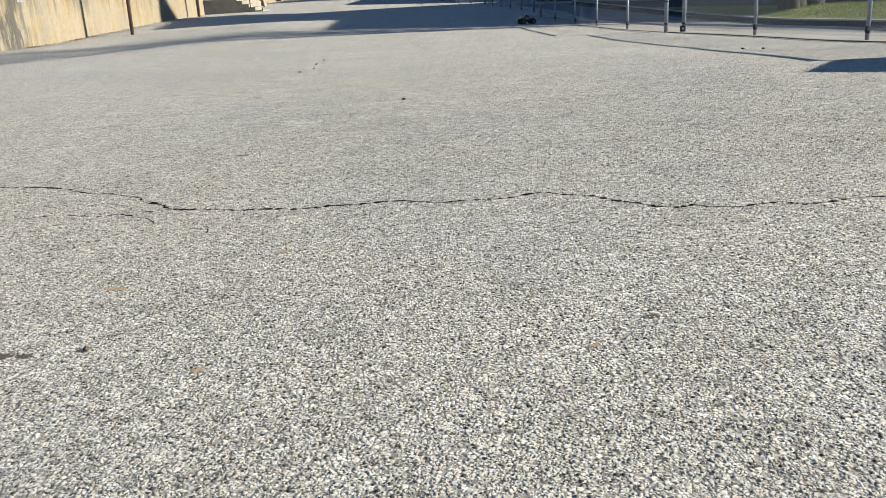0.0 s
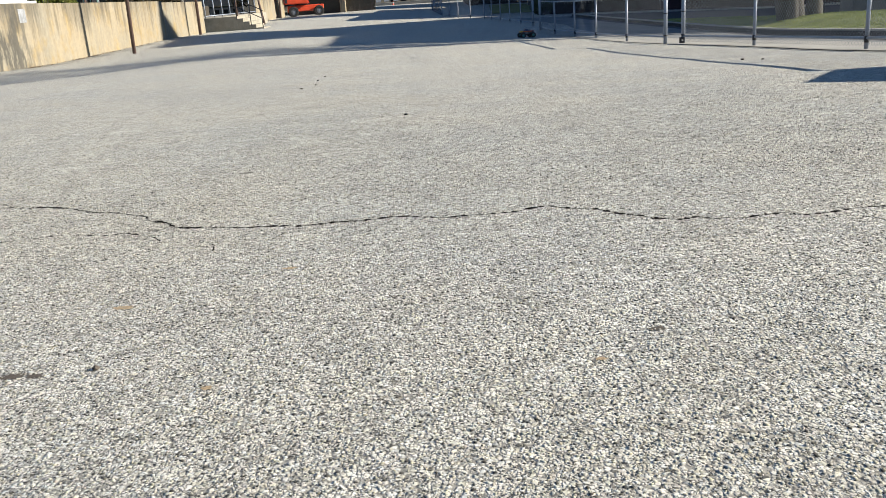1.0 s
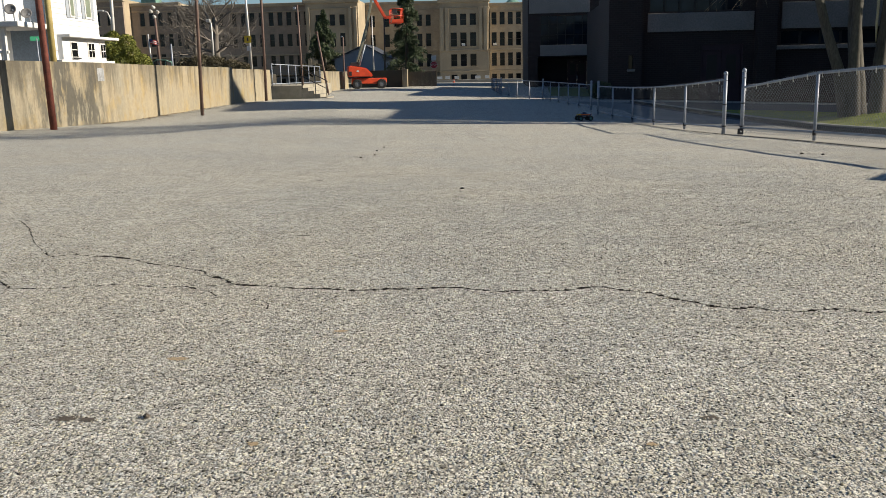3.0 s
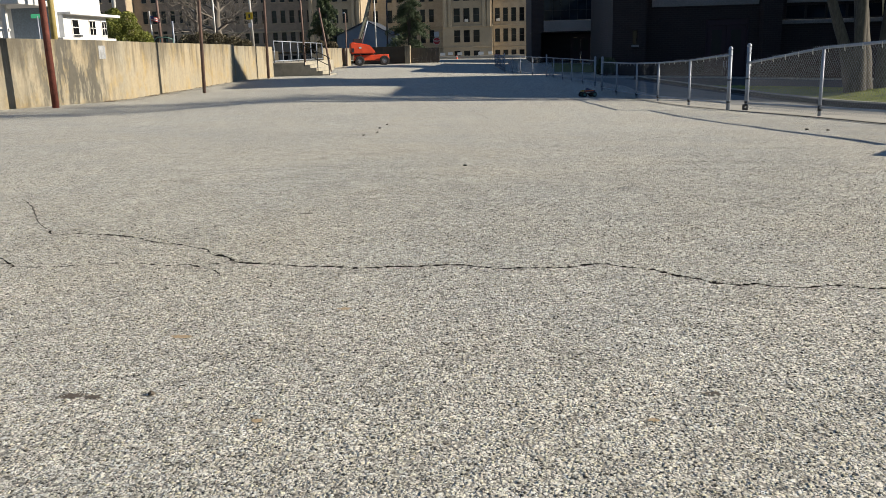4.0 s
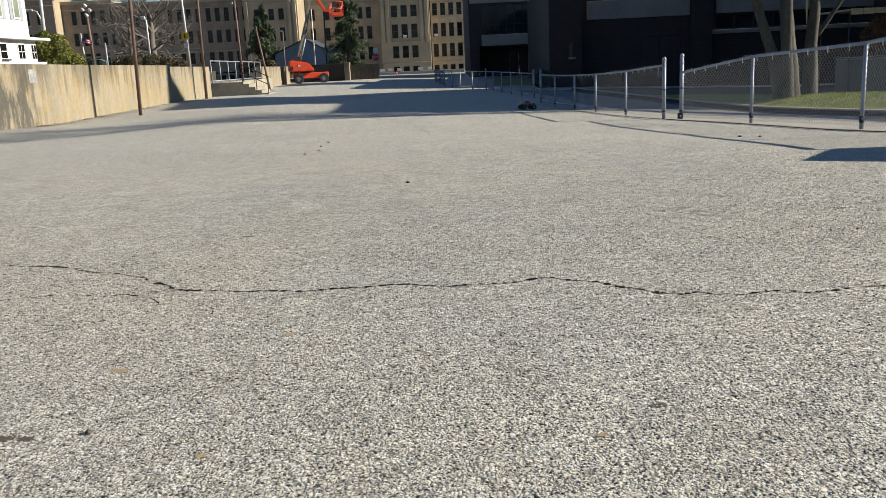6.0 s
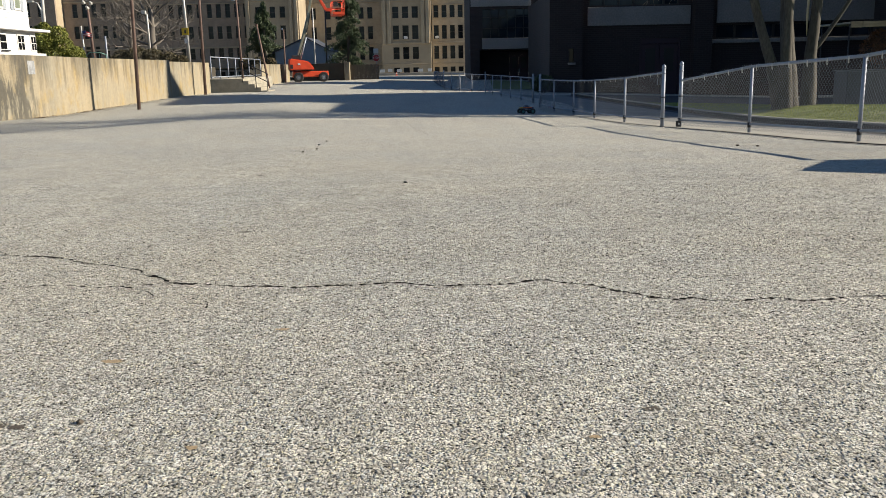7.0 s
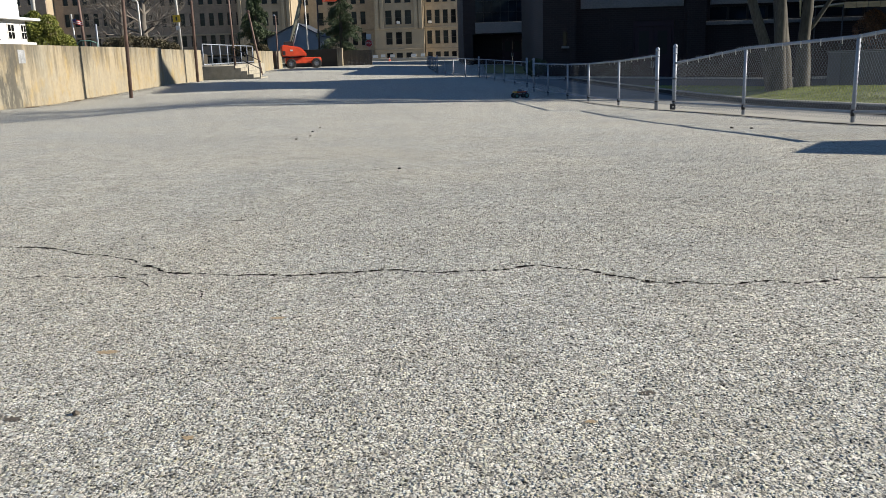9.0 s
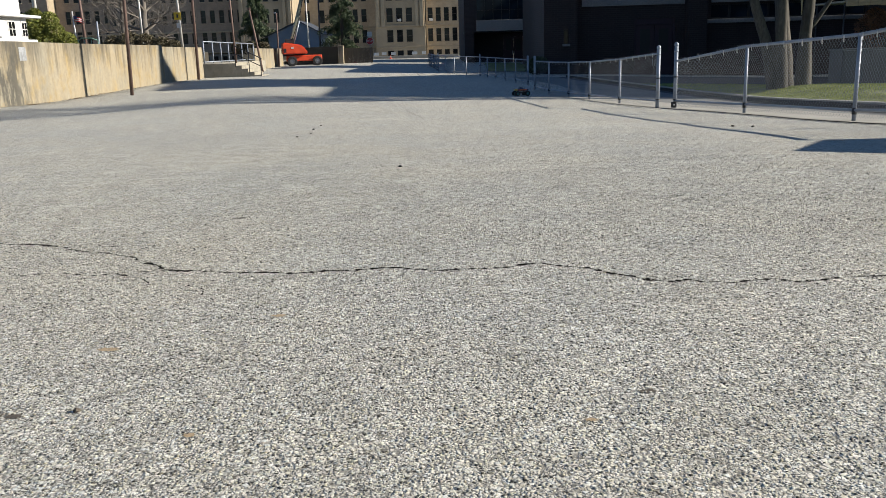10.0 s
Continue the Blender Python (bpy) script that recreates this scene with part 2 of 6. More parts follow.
def glass_mat(name, tint=(0.008, 0.009, 0.010)):
    m, nt, b = node_mat(name)
    vec = mapped(nt, (1, 1, 1), True)
    col = mix_rgb(nt, ramp(nt, noise_tex(nt, vec, 0.35, 2), (0.45, 0.0), (0.6, 1.0)), tint, tuple(k * 2.4 for k in tint))
    nt.links.new(col, b.inputs["Base Color"])
    b.inputs["Roughness"].default_value = 0.06
    b.inputs["Specular IOR Level"].default_value = 0.22
    bump(nt, b, noise_tex(nt, vec, 0.8, 2), 0.05, 0.02)
    return m


def leaf_mat(name, a, c, rough=0.6):
    m, nt, b = node_mat(name)
    geo = nt.nodes.new("ShaderNodeNewGeometry")
    t = geo.outputs["Random Per Island"]
    col = mix_rgb(nt, t, a, c)
    big = ramp(nt, noise_tex(nt, geo.outputs["Position"], 1.2, 3), (0.3, 0.7), (0.7, 1.15))
    nt.links.new(mix_rgb(nt, 1.0, col, big, "MULTIPLY"), b.inputs["Base Color"])
    b.inputs["Roughness"].default_value = rough
    b.inputs["Specular IOR Level"].default_value = 0.3
    return m


M_ASPHALT = asphalt("worn asphalt", 0.085, 0.675, 0.0082, (1.05, 0.995, 0.85))
# near-black tone that paints shade on the kerb and the ground
M_SHADE = surface("painted shade tone", (0.035, 0.036, 0.042), 0.9, dark=0.7, coarse=0.9, fine=60, grain=0.4, world_space=True)
M_PATH = surface("smooth grey path", (0.22, 0.225, 0.23), 0.9, dark=0.7, coarse=0.7, fine=90, grain=0.4, world_space=True)
M_WALK = surface("pale concrete pavement", (0.38, 0.365, 0.33), 0.9, dark=0.75, coarse=0.8, fine=70, grain=0.25, world_space=True)
M_CRACK = surface("crack filled with dirt", (0.012, 0.011, 0.010), 1.0, dark=0.6, coarse=6, fine=120, bump_size=0)
M_CRACK.node_tree.nodes["Principled BSDF"].inputs["Specular IOR Level"].default_value = 0.02
M_CURTAIN = surface("pale green curtain behind glass", (0.25, 0.29, 0.22), 0.35, dark=0.75, coarse=2.5, bump_size=0)
M_SHUTTER = surface("pale grey shutter paint", (0.36, 0.40, 0.46), 0.6, dark=0.85)
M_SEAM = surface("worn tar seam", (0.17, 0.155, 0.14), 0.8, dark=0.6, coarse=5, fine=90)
M_TANSPOT = surface("tan leaf stain", (0.44, 0.33, 0.20), 0.9, dark=0.8, coarse=20, fine=120)
M_OIL = surface("oil stain", (0.10, 0.082, 0.064), 0.8, dark=0.7, coarse=8, fine=90)
M_CONCRETE = concrete_wall_mat()
M_DIMWALL = surface("shade-darkened concrete", (0.058, 0.049, 0.036), 0.9, dark=0.7, coarse=0.9, fine=40, grain=0.3, world_space=True)
M_BOX = surface("dull grey sheet metal", (0.10, 0.105, 0.115), 0.6, 0.1, dark=0.8, coarse=2, fine=40)
M_PATCH = surface("pale blue grey paint", (0.34, 0.355, 0.38), 0.8, dark=0.6, coarse=6, fine=50, grain=0.3)
M_LITTER = surface("dry brown leaves", (0.17, 0.105, 0.055), 0.9, dark=0.5, coarse=9, fine=60)
M_STEP = surface("step concrete", (0.38, 0.35, 0.285), 0.9, dark=0.7, coarse=2.5, fine=50)
M_GALV = surface("galvanised steel", (0.30, 0.335, 0.40), 0.55, 0.3, dark=0.8, coarse=5, fine=60, grain=0.2, bump_size=0.0005)
M_WIRE = surface("galvanised wire", (0.095, 0.112, 0.142), 0.6, 0.1, dark=0.85, coarse=8, fine=60, grain=0.1, bump_size=0)
M_RUST = surface("rusted red paint", (0.24, 0.07, 0.05), 0.75, 0.1, dark=0.5, coarse=4, fine=50, grain=0.5)
M_BROWN = surface("rust brown steel", (0.19, 0.125, 0.105), 0.7, 0.3, dark=0.6, coarse=4, fine=50)
M_DARKPANE = surface("dark wired glass", (0.010, 0.009, 0.011), 0.45, dark=0.8, coarse=3, bump_size=0)
M_DOOR = surface("dark maroon door paint", (0.040, 0.020, 0.031), 0.7, dark=0.8, coarse=3)
M_WHITEPOLE = surface("pale painted steel", (0.62, 0.62, 0.60), 0.5, 0.2, dark=0.8, coarse=3)
M_YELLOWPOLE = surface("faded yellow paint", (0.45, 0.36, 0.14), 0.7, dark=0.7, coarse=4)
M_DARKSTEEL = surface("dark painted steel", (0.045, 0.045, 0.05), 0.5, 0.3, dark=0.7, coarse=6)
M_GRASS = leaf_mat("grass blades", (0.15, 0.22, 0.035), (0.36, 0.37, 0.11), 0.7)
M_LAWN = surface("lawn soil and thatch", (0.26, 0.29, 0.075), 0.95, dark=0.55, coarse=1.2, fine=60, grain=0.5, world_space=True)
M_EARTH = surface("bare earth", (0.20, 0.16, 0.10), 0.95, dark=0.6, coarse=0.6, fine=30, world_space=True)
M_BARK = surface("grey bark", (0.100, 0.092, 0.080), 0.95, dark=0.45, coarse=3, fine=30, grain=0.5, bump_size=0.01, stretch=(1, 1, 0.25))
M_STRIP = surface("sunlit bark tone", (0.52, 0.46, 0.34), 0.8, dark=0.75, coarse=6)
M_TWIGPALE = surface("pale grey limbs", (0.175, 0.155, 0.135), 0.9, dark=0.7, coarse=2, fine=20)
M_TWIG = surface("pale twigs", (0.20, 0.165, 0.13), 0.9, dark=0.7, coarse=2, fine=20)
M_CONIFER = leaf_mat("dark needles", (0.030, 0.050, 0.027), (0.085, 0.112, 0.055))
M_BUSH = leaf_mat("yellow green leaves", (0.075, 0.10, 0.018), (0.27, 0.28, 0.06))
M_VINE = leaf_mat("withered red brown leaves", (0.075, 0.036, 0.024), (0.17, 0.085, 0.05))
M_BOARD = surface("weathered tan boards", (0.40, 0.315, 0.22), 0.9, dark=0.65, coarse=3, stretch=(0.5, 4, 4))
M_HEDGE = leaf_mat("bare brown hedge", (0.062, 0.055, 0.032), (0.115, 0.095, 0.055))
M_TAN = surface("tan limestone", (0.41, 0.335, 0.235), 0.85, dark=0.75, coarse=0.35, fine=8, grain=0.2, world_space=True)
M_TANBRICK = brick_mat("tan brick", (0.43, 0.345, 0.235), (0.38, 0.30, 0.205), (0.40, 0.34, 0.26), 1.6)
M_BROWNBRICK = brick_mat("brown brick", (0.30, 0.235, 0.18), (0.255, 0.195, 0.15), (0.30, 0.245, 0.195), 1.6)
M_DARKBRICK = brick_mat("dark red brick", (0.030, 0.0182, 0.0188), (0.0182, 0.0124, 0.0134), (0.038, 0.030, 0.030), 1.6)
M_SPANDREL = surface("grey spandrel panel", (0.27, 0.255, 0.245), 0.8, dark=0.8, coarse=0.5, fine=10, world_space=True)
M_GLASS = glass_mat("window glass")
M_BLUEGLASS = glass_mat("curtain wall glass", (0.010, 0.015, 0.022))
M_FRAME = surface("dark brown window frame paint", (0.075, 0.055, 0.042), 0.6, dark=0.8)
M_DARKFRAME = surface("dark metal frame", (0.03, 0.03, 0.032), 0.5, 0.3, dark=0.7)
M_SIDING = surface("white siding paint", (0.66, 0.67, 0.69), 0.6, dark=0.9, coarse=1.0, fine=25, grain=0.08)
M_ROOF = surface("grey roof shingle", (0.16, 0.16, 0.17), 0.9, dark=0.7, coarse=1.5, fine=30)
M_SLATE = surface("dark slate roof", (0.055, 0.065, 0.085), 0.8, dark=0.7, coarse=1.5, fine=30)
M_BLUEGREY = surface("blue grey metal siding", (0.22, 0.28, 0.36), 0.6, 0.1, dark=0.8, coarse=0.6, fine=20)
M_ORANGE = surface("orange machine paint", (0.80, 0.088, 0.03), 0.4, dark=0.8, coarse=2, fine=40, grain=0.12, bump_size=0.0005)
M_BOOM = surface("olive grey boom paint", (0.30, 0.31, 0.24), 0.5, 0.2, dark=0.7, coarse=2)
M_RUBBER = surface("black rubber", (0.025, 0.025, 0.026), 0.85, dark=0.7, coarse=12, fine=90)
M_RIM = surface("grey wheel rim", (0.30, 0.30, 0.31), 0.5, 0.3, dark=0.7)
M_STOPRED = surface("red sign face", (0.52, 0.03, 0.03), 0.45, dark=0.85)
M_WHITE = surface("white sign paint", (0.68, 0.68, 0.68), 0.5, dark=0.9)
M_SIGNYELLOW = surface("yellow sign face", (0.72, 0.48, 0.02), 0.45, dark=0.85)
M_GREENSIGN = surface("green sign face", (0.03, 0.30, 0.16), 0.45, dark=0.85)
M_FLAGBLUE = surface("blue cloth", (0.04, 0.06, 0.20), 0.8, dark=0.85)
M_FLAGRED = surface("red cloth", (0.45, 0.04, 0.05), 0.8, dark=0.85)
M_COPPER = surface("green copper", (0.17, 0.33, 0.28), 0.7, dark=0.7, coarse=1.0)
M_WOOD = surface("weathered wood fence", (0.13, 0.11, 0.085), 0.9, dark=0.6, coarse=2, stretch=(4, 4, 0.4), random_tint=0.25)

# ---- ground ----
def steps_between(stops):
    out = []
    for (a, b, d) in stops:
        n = max(1, round((b - a) / d))
        out += [a + (b - a) * i / n for i in range(n)]
    return out + [stops[-1][1]]


def sheet(name, xs, ys, height, material, parent=None):
    verts = [(x, y, height(x, y)) for y in ys for x in xs]
    w = len(xs)
    faces = [(j * w + i, j * w + i + 1, (j + 1) * w + i + 1, (j + 1) * w + i) for j in range(len(ys) - 1) for i in range(w - 1)]
    ob = raw(name, verts, faces, material, parent)
    ob.data.polygons.foreach_set("use_smooth", [True] * len(faces))
    return ob


gx = steps_between([(-2000, -200, 200), (-200, -30, 10), (-30, -12, 2), (-12, 26, 0.5), (26, 60, 4), (60, 200, 20), (200, 2000, 200)])
gy = steps_between([(-2000, -40, 200), (-40, -2, 4), (-2, 40, 0.5), (40, 90, 2), (90, 200, 10), (200, 2600, 200)])
tagged(sheet("ground", gx, gy, ground_z, M_ASPHALT), "pale worn asphalt lot with exposed stone and cracks", "ground", kind="structure")


def ribbon(name, line, width, material, label, category, seed, lift=0.0009, step=0.010, wander=0.006, kind="structure"):
    """A ragged strip along a line on the ground."""
    rnd = random.Random(seed)
    verts, faces, pts = [], [], []
    for (x0, y0), (x1, y1) in zip(line, line[1:]):
        n = max(1, int(math.hypot(x1 - x0, y1 - y0) / step))
        pts += [(x0 + (x1 - x0) * i / n, y0 + (y1 - y0) * i / n) for i in range(n)]
    pts.append(line[-1])
    off = 0.0
    for i, (x, y) in enumerate(pts):
        a, b = pts[max(0, i - 1)], pts[min(len(pts) - 1, i + 1)]
        d = Vector((b[0] - a[0], b[1] - a[1])).normalized()
        off = off * 0.8 + rnd.uniform(-wander, wander) * 0.45
        w = width * (0.10 + 1.5 * rnd.random() ** 2) * (0.5 + noise.noise(Vector((x * 2, y * 2, seed))) * 0.6 + 0.5)
        w = max(width * 0.18, w)
        for s in (-0.5, 0.5):
            px, py = x - d.y * (off + s * w), y + d.x * (off + s * w)
            verts.append((px, py, ground_z(px, py) + lift))
        if i:
            k = 2 * i
            faces.append((k - 2, k - 1, k + 1, k))
    return tagged(raw(name, verts, faces, material), label, category, kind=kind)


CRACK = "narrow dirt-filled crack running across the asphalt"
ribbon("crack", [(-2.2, 3.65), (-2.04, 3.44), (-1.92, 3.26), (-1.84, 3.13), (-1.77, 3.03), (-1.71, 2.95), (-1.66, 2.9), (-1.63, 2.84), (-1.59, 2.81)], 0.006, M_CRACK, CRACK, "crack", 3)
ribbon("crack", [(-1.59, 2.81), (-1.53, 2.84), (-1.46, 2.82), (-1.37, 2.8), (-1.3, 2.77), (-1.24, 2.73)], 0.011, M_CRACK, CRACK, "crack", 2)
ribbon("crack", [(-1.24, 2.73), (-1.16, 2.67), (-1.1, 2.65), (-0.99, 2.59), (-0.95, 2.56)], 0.014, M_CRACK, CRACK, "crack", 4)
ribbon("crack", [(-0.9, 2.49), (-0.87, 2.47), (-0.84, 2.44), (-0.81, 2.4), (-0.76, 2.38), (-0.69, 2.37), (-0.61, 2.34), (-0.54, 2.34), (-0.48, 2.33), (-0.41, 2.31), (-0.37, 2.32), (-0.31, 2.33), (-0.27, 2.32), (-0.17, 2.34)], 0.0155, M_CRACK, CRACK, "crack", 5)
ribbon("crack", [(-0.17, 2.34), (-0.12, 2.34), (-0.07, 2.31), (-0.01, 2.29), (0.06, 2.3), (0.11, 2.3), (0.17, 2.3), (0.24, 2.33), (0.28, 2.34), (0.32, 2.31), (0.4, 2.27), (0.44, 2.22), (0.48, 2.19)], 0.014, M_CRACK, CRACK, "crack", 6)
ribbon("crack", [(0.48, 2.19), (0.49, 2.18), (0.51, 2.17), (0.54, 2.13), (0.59, 2.11), (0.64, 2.12), (0.68, 2.09), (0.75, 2.08), (0.81, 2.1), (0.86, 2.1), (0.9, 2.07), (0.96, 2.08), (1.04, 2.10), (1.16, 2.10), (1.6, 2.14)], 0.0155, M_CRACK, CRACK, "crack", 16)
ribbon("crack", [(-1.72, 2.48), (-1.58, 2.47), (-1.48, 2.36), (-1.42, 2.35), (-1.34, 2.36), (-1.26, 2.38), (-1.18, 2.39), (-1.11, 2.4), (-1.08, 2.39), (-1.02, 2.36), (-0.94, 2.37), (-0.9, 2.34)], 0.0105, M_CRACK, CRACK, "crack", 7)
ribbon("crack", [(-0.95, 2.56), (-0.93, 2.52), (-0.9, 2.49)], 0.006, M_CRACK, CRACK, "crack", 19)
ribbon("crack", [(-0.94, 2.37), (-0.89, 2.38), (-0.83, 2.38), (-0.8, 2.39)], 0.007, M_CRACK, CRACK, "crack", 17)
ribbon("crack", [(-0.9, 2.34), (-0.85, 2.31), (-0.82, 2.27), (-0.8, 2.24)], 0.0045, M_CRACK, CRACK, "crack", 18)
ribbon("crack", [(-0.69, 2.22), (-0.66, 2.2), (-0.63, 2.17), (-0.62, 2.12)], 0.0035, M_CRACK, CRACK, "crack", 8)
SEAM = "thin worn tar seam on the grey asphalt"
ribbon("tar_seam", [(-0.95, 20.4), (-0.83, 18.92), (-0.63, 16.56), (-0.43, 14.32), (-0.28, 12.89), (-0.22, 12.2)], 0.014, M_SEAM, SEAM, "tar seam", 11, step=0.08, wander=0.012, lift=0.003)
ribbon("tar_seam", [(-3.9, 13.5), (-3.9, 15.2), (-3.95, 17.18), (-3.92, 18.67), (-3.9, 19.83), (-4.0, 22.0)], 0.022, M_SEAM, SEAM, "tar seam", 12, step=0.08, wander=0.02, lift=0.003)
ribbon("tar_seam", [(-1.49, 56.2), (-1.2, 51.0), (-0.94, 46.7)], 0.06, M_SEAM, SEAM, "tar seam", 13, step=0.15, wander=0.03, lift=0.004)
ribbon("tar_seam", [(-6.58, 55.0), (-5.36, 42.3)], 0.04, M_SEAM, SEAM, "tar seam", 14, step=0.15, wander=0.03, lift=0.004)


def blot(x, y, rx, ry, material, label, seed, lift=0.0012):
    rnd = random.Random(seed)
    n, verts = 28, [(x, y, ground_z(x, y) + lift)]
    for k in range(n):
        a = 2 * math.pi * k / n
        r = 0.55 + 0.6 * rnd.random()
        px, py = x + rx * r * math.cos(a), y + ry * r * math.sin(a)
        verts.append((px, py, ground_z(px, py) + lift))
    tagged(raw("stain", verts, [(0, k + 1, (k + 1) % n + 1) for k in range(n)], material), label, "stain", kind="structure")


for i, (x, y, rx, ry) in enumerate([(-0.80, 1.39, 0.024, 0.014), (-0.755, 1.385, 0.018, 0.010), (0.36, 1.41, 0.020, 0.010), (-0.77, 3.18, 0.036, 0.016), (-0.66, 2.62, 0.02, 0.008), (-1.16, 5.31, 0.03, 0.03)]):
    blot(x, y, rx, ry, M_OIL, "small dark oil spot on the asphalt", 40 + i)


for i, (x, y, rx, ry) in enumerate([(-0.42, 1.29, 0.012, 0.008), (0.24, 1.30, 0.010, 0.007), (-0.72, 1.72, 0.03, 0.012), (-0.39, 1.92, 0.02, 0.010)]):
    blot(x, y, rx, ry, M_TANSPOT, "small tan leaf stain on the asphalt", 50 + i)


def pebble(x, y, r, seed, material):
    rnd = random.Random(seed)
    bm = bmesh.new()
    bmesh.ops.create_icosphere(bm, subdivisions=1, radius=r)
    for v in bm.verts:
        v.co *= rnd.uniform(0.7, 1.2)
        v.co.z *= 0.65
    ob = part("pebble", bm, material)
    ob.location = (x, y, ground_z(x, y) + r * 0.35)
    return tagged(ob, "small dark loose stone lying on the asphalt", "stone", "loose stones on the lot")


PEBBLES = [(-0.22, 4.71, 0.012), (-0.65, 1.40, 0.008), (-1.34, 7.98, 0.013), (-1.30, 8.6, 0.012), (-1.42, 9.6, 0.014), (-1.47, 10.59, 0.014), (3.16, 9.1, 0.022), (3.30, 8.9, 0.02)]
for i, (x, y, r) in enumerate(PEBBLES):
    pebble(x, y, r, 60 + i, M_OIL if i % 4 else M_DARKSTEEL)


def stone_chips(name, count, seed, r0, r1, material, label):
    """Broken stones that stand proud of the binder: four-sided chips with a tilted top."""
    rs = np.random.RandomState(seed)
    ys = np.linspace(0.83, 9.0, 400)
    share = np.cumsum(ys / (1 + (ys / 2.9) ** 3))
    y = np.interp(rs.rand(count), (share - share[0]) / (share[-1] - share[0]), ys)
    x = (rs.rand(count) * 2 - 1) * (y * 0.60 + 0.12)
    gz = np.array([ground_z(a, c) for a, c in zip(x, y)])
    r = r0 + (r1 - r0) * rs.rand(count) ** 1.6
    turn = rs.rand(count) * 6.283
    h = r * (0.08 + 0.34 * rs.rand(count))
    verts = np.zeros((count, 8, 3))
    for k in range(4):
        a = turn + k * 1.571 + (rs.rand(count) - 0.5) * 0.8
        rr = r * (0.7 + 0.6 * rs.rand(count))
        top = 0.45 + 0.4 * rs.rand(count)
        verts[:, k, 0], verts[:, k, 1], verts[:, k, 2] = x + rr * np.cos(a), y + rr * np.sin(a), gz - 0.001
        verts[:, 4 + k, 0], verts[:, 4 + k, 1] = x + rr * top * np.cos(a), y + rr * top * np.sin(a)
        verts[:, 4 + k, 2] = gz + h * (0.6 + 0.6 * rs.rand(count))
    quads = np.array([(0, 1, 5, 4), (1, 2, 6, 5), (2, 3, 7, 6), (3, 0, 4, 7), (4, 5, 6, 7)])
    faces = (np.arange(count)[:, None, None] * 8 + quads[None]).reshape(-1, 4)
    me = bpy.data.meshes.new(name)
    me.vertices.add(count * 8)
    me.vertices.foreach_set("co", verts.ravel())
    me.loops.add(faces.size)
    me.loops.foreach_set("vertex_index", faces.ravel())
    me.polygons.add(len(faces))
    me.polygons.foreach_set("loop_start", np.arange(len(faces)) * 4)
    me.update(calc_edges=True)
    me.materials.append(material)
    return tagged(link(name, me), label, "gravel", kind="stuff")


def chip_mat():
    m, nt, b = node_mat("broken stone chips")
    geo = nt.nodes.new("ShaderNodeNewGeometry")
    t = geo.outputs["Random Per Island"]
    tone = ramp(nt, t, (0.0, (0.04, 0.04, 0.037)), (0.17, (0.08, 0.078, 0.071)), (0.24, (0.255, 0.25, 0.221)), (0.5, (0.332, 0.324, 0.286)), (0.85, (0.405, 0.397, 0.351)), (1.0, (0.54, 0.53, 0.475)))
    hue = nt.nodes.new("ShaderNodeTexWhiteNoise")
    hue.noise_dimensions = "1D"
    nt.links.new(t, hue.inputs["W"])
    tint = ramp(nt, hue.outputs["Value"], (0.0, (0.93, 1.0, 1.07)), (0.3, (1.0, 1.0, 1.0)), (0.55, (1.06, 0.97, 0.95)), (0.8, (0.99, 1.01, 0.90)), (1.0, (1.08, 1.0, 0.82)))
    tone = mix_rgb(nt, 1.0, tone, tint, "MULTIPLY")
    big = ramp(nt, noise_tex(nt, geo.outputs["Position"], 5.0, 4, 0.65), (0.3, 0.82), (0.7, 1.08))
    nt.links.new(mix_rgb(nt, 1.0, tone, big, "MULTIPLY"), b.inputs["Base Color"])
    b.inputs["Roughness"].default_value = 0.85
    b.inputs["Specular IOR Level"].default_value = 0.3
    return m


M_CHIP = chip_mat()
stone_chips("stone_chips", 185000, 77, 0.0016, 0.0046, M_CHIP, "pale broken stone chips standing in the asphalt")

# beyond the fence: pavement, path, kerb and a grass bank
def fence_x(y):
    return float(np.interp(y, [3.9, 7.0, 10.3, 13.25, 16.7, 20.6, 23.7, 27.9, 31.3, 35.3, 47.3, 51, 55.5, 76], [4.45, 4.85, 5.05, 4.77, 4.5, 4.37, 4.2, 3.62, 3.5, 3.7, 2.34, 1.0, 0.1, -0.8]))


def strip(name, x_of, y0, y1, dy, w, lift, material, label):
    ys = steps_between([(y0, y1, dy)])
    xs = [0, 0.25, 0.5, 0.75, 1]
    verts = []
    for y in ys:
        for u in xs:
            x = x_of(y) + u * w(y)
            verts.append((x, y, ground_z(x, y) + lift))
    k = len(xs)
    faces = [(j * k + i, j * k + i + 1, (j + 1) * k + i + 1, (j + 1) * k + i) for j in range(len(ys) - 1) for i in range(k - 1)]
    return tagged(raw(name, verts, faces, material), label, name, kind="structure")


def lawn_x(y):
    return float(np.interp(y, [2, 14, 16, 19, 22, 25, 30, 38, 46], [6.5, 7.15, 7.4, 7.9, 8.3, 8.5, 8.4, 7.6, 7.0]))


strip("pavement", lambda y: fence_x(y) - 0.18, 3, 31, 0.7, lambda y: 1.5, 0.012, M_WALK, "pale concrete pavement strip under the chain-link fence")
strip("path", lambda y: fence_x(y) + 1.32, 3, 46, 0.7, lambda y: lawn_x(y) - 0.66 - fence_x(y) - 1.32, 0.010, M_PATH, "smooth grey asphalt path between pavement and lawn")

# dark strip before the kerb: its cast shade put into the colour
strip("gutter", lambda y: lawn_x(y) - 0.66, 3, 46, 0.7, lambda y: 0.54, 0.008, M_SHADE, "dark strip along the lawn kerb that paints its shade")


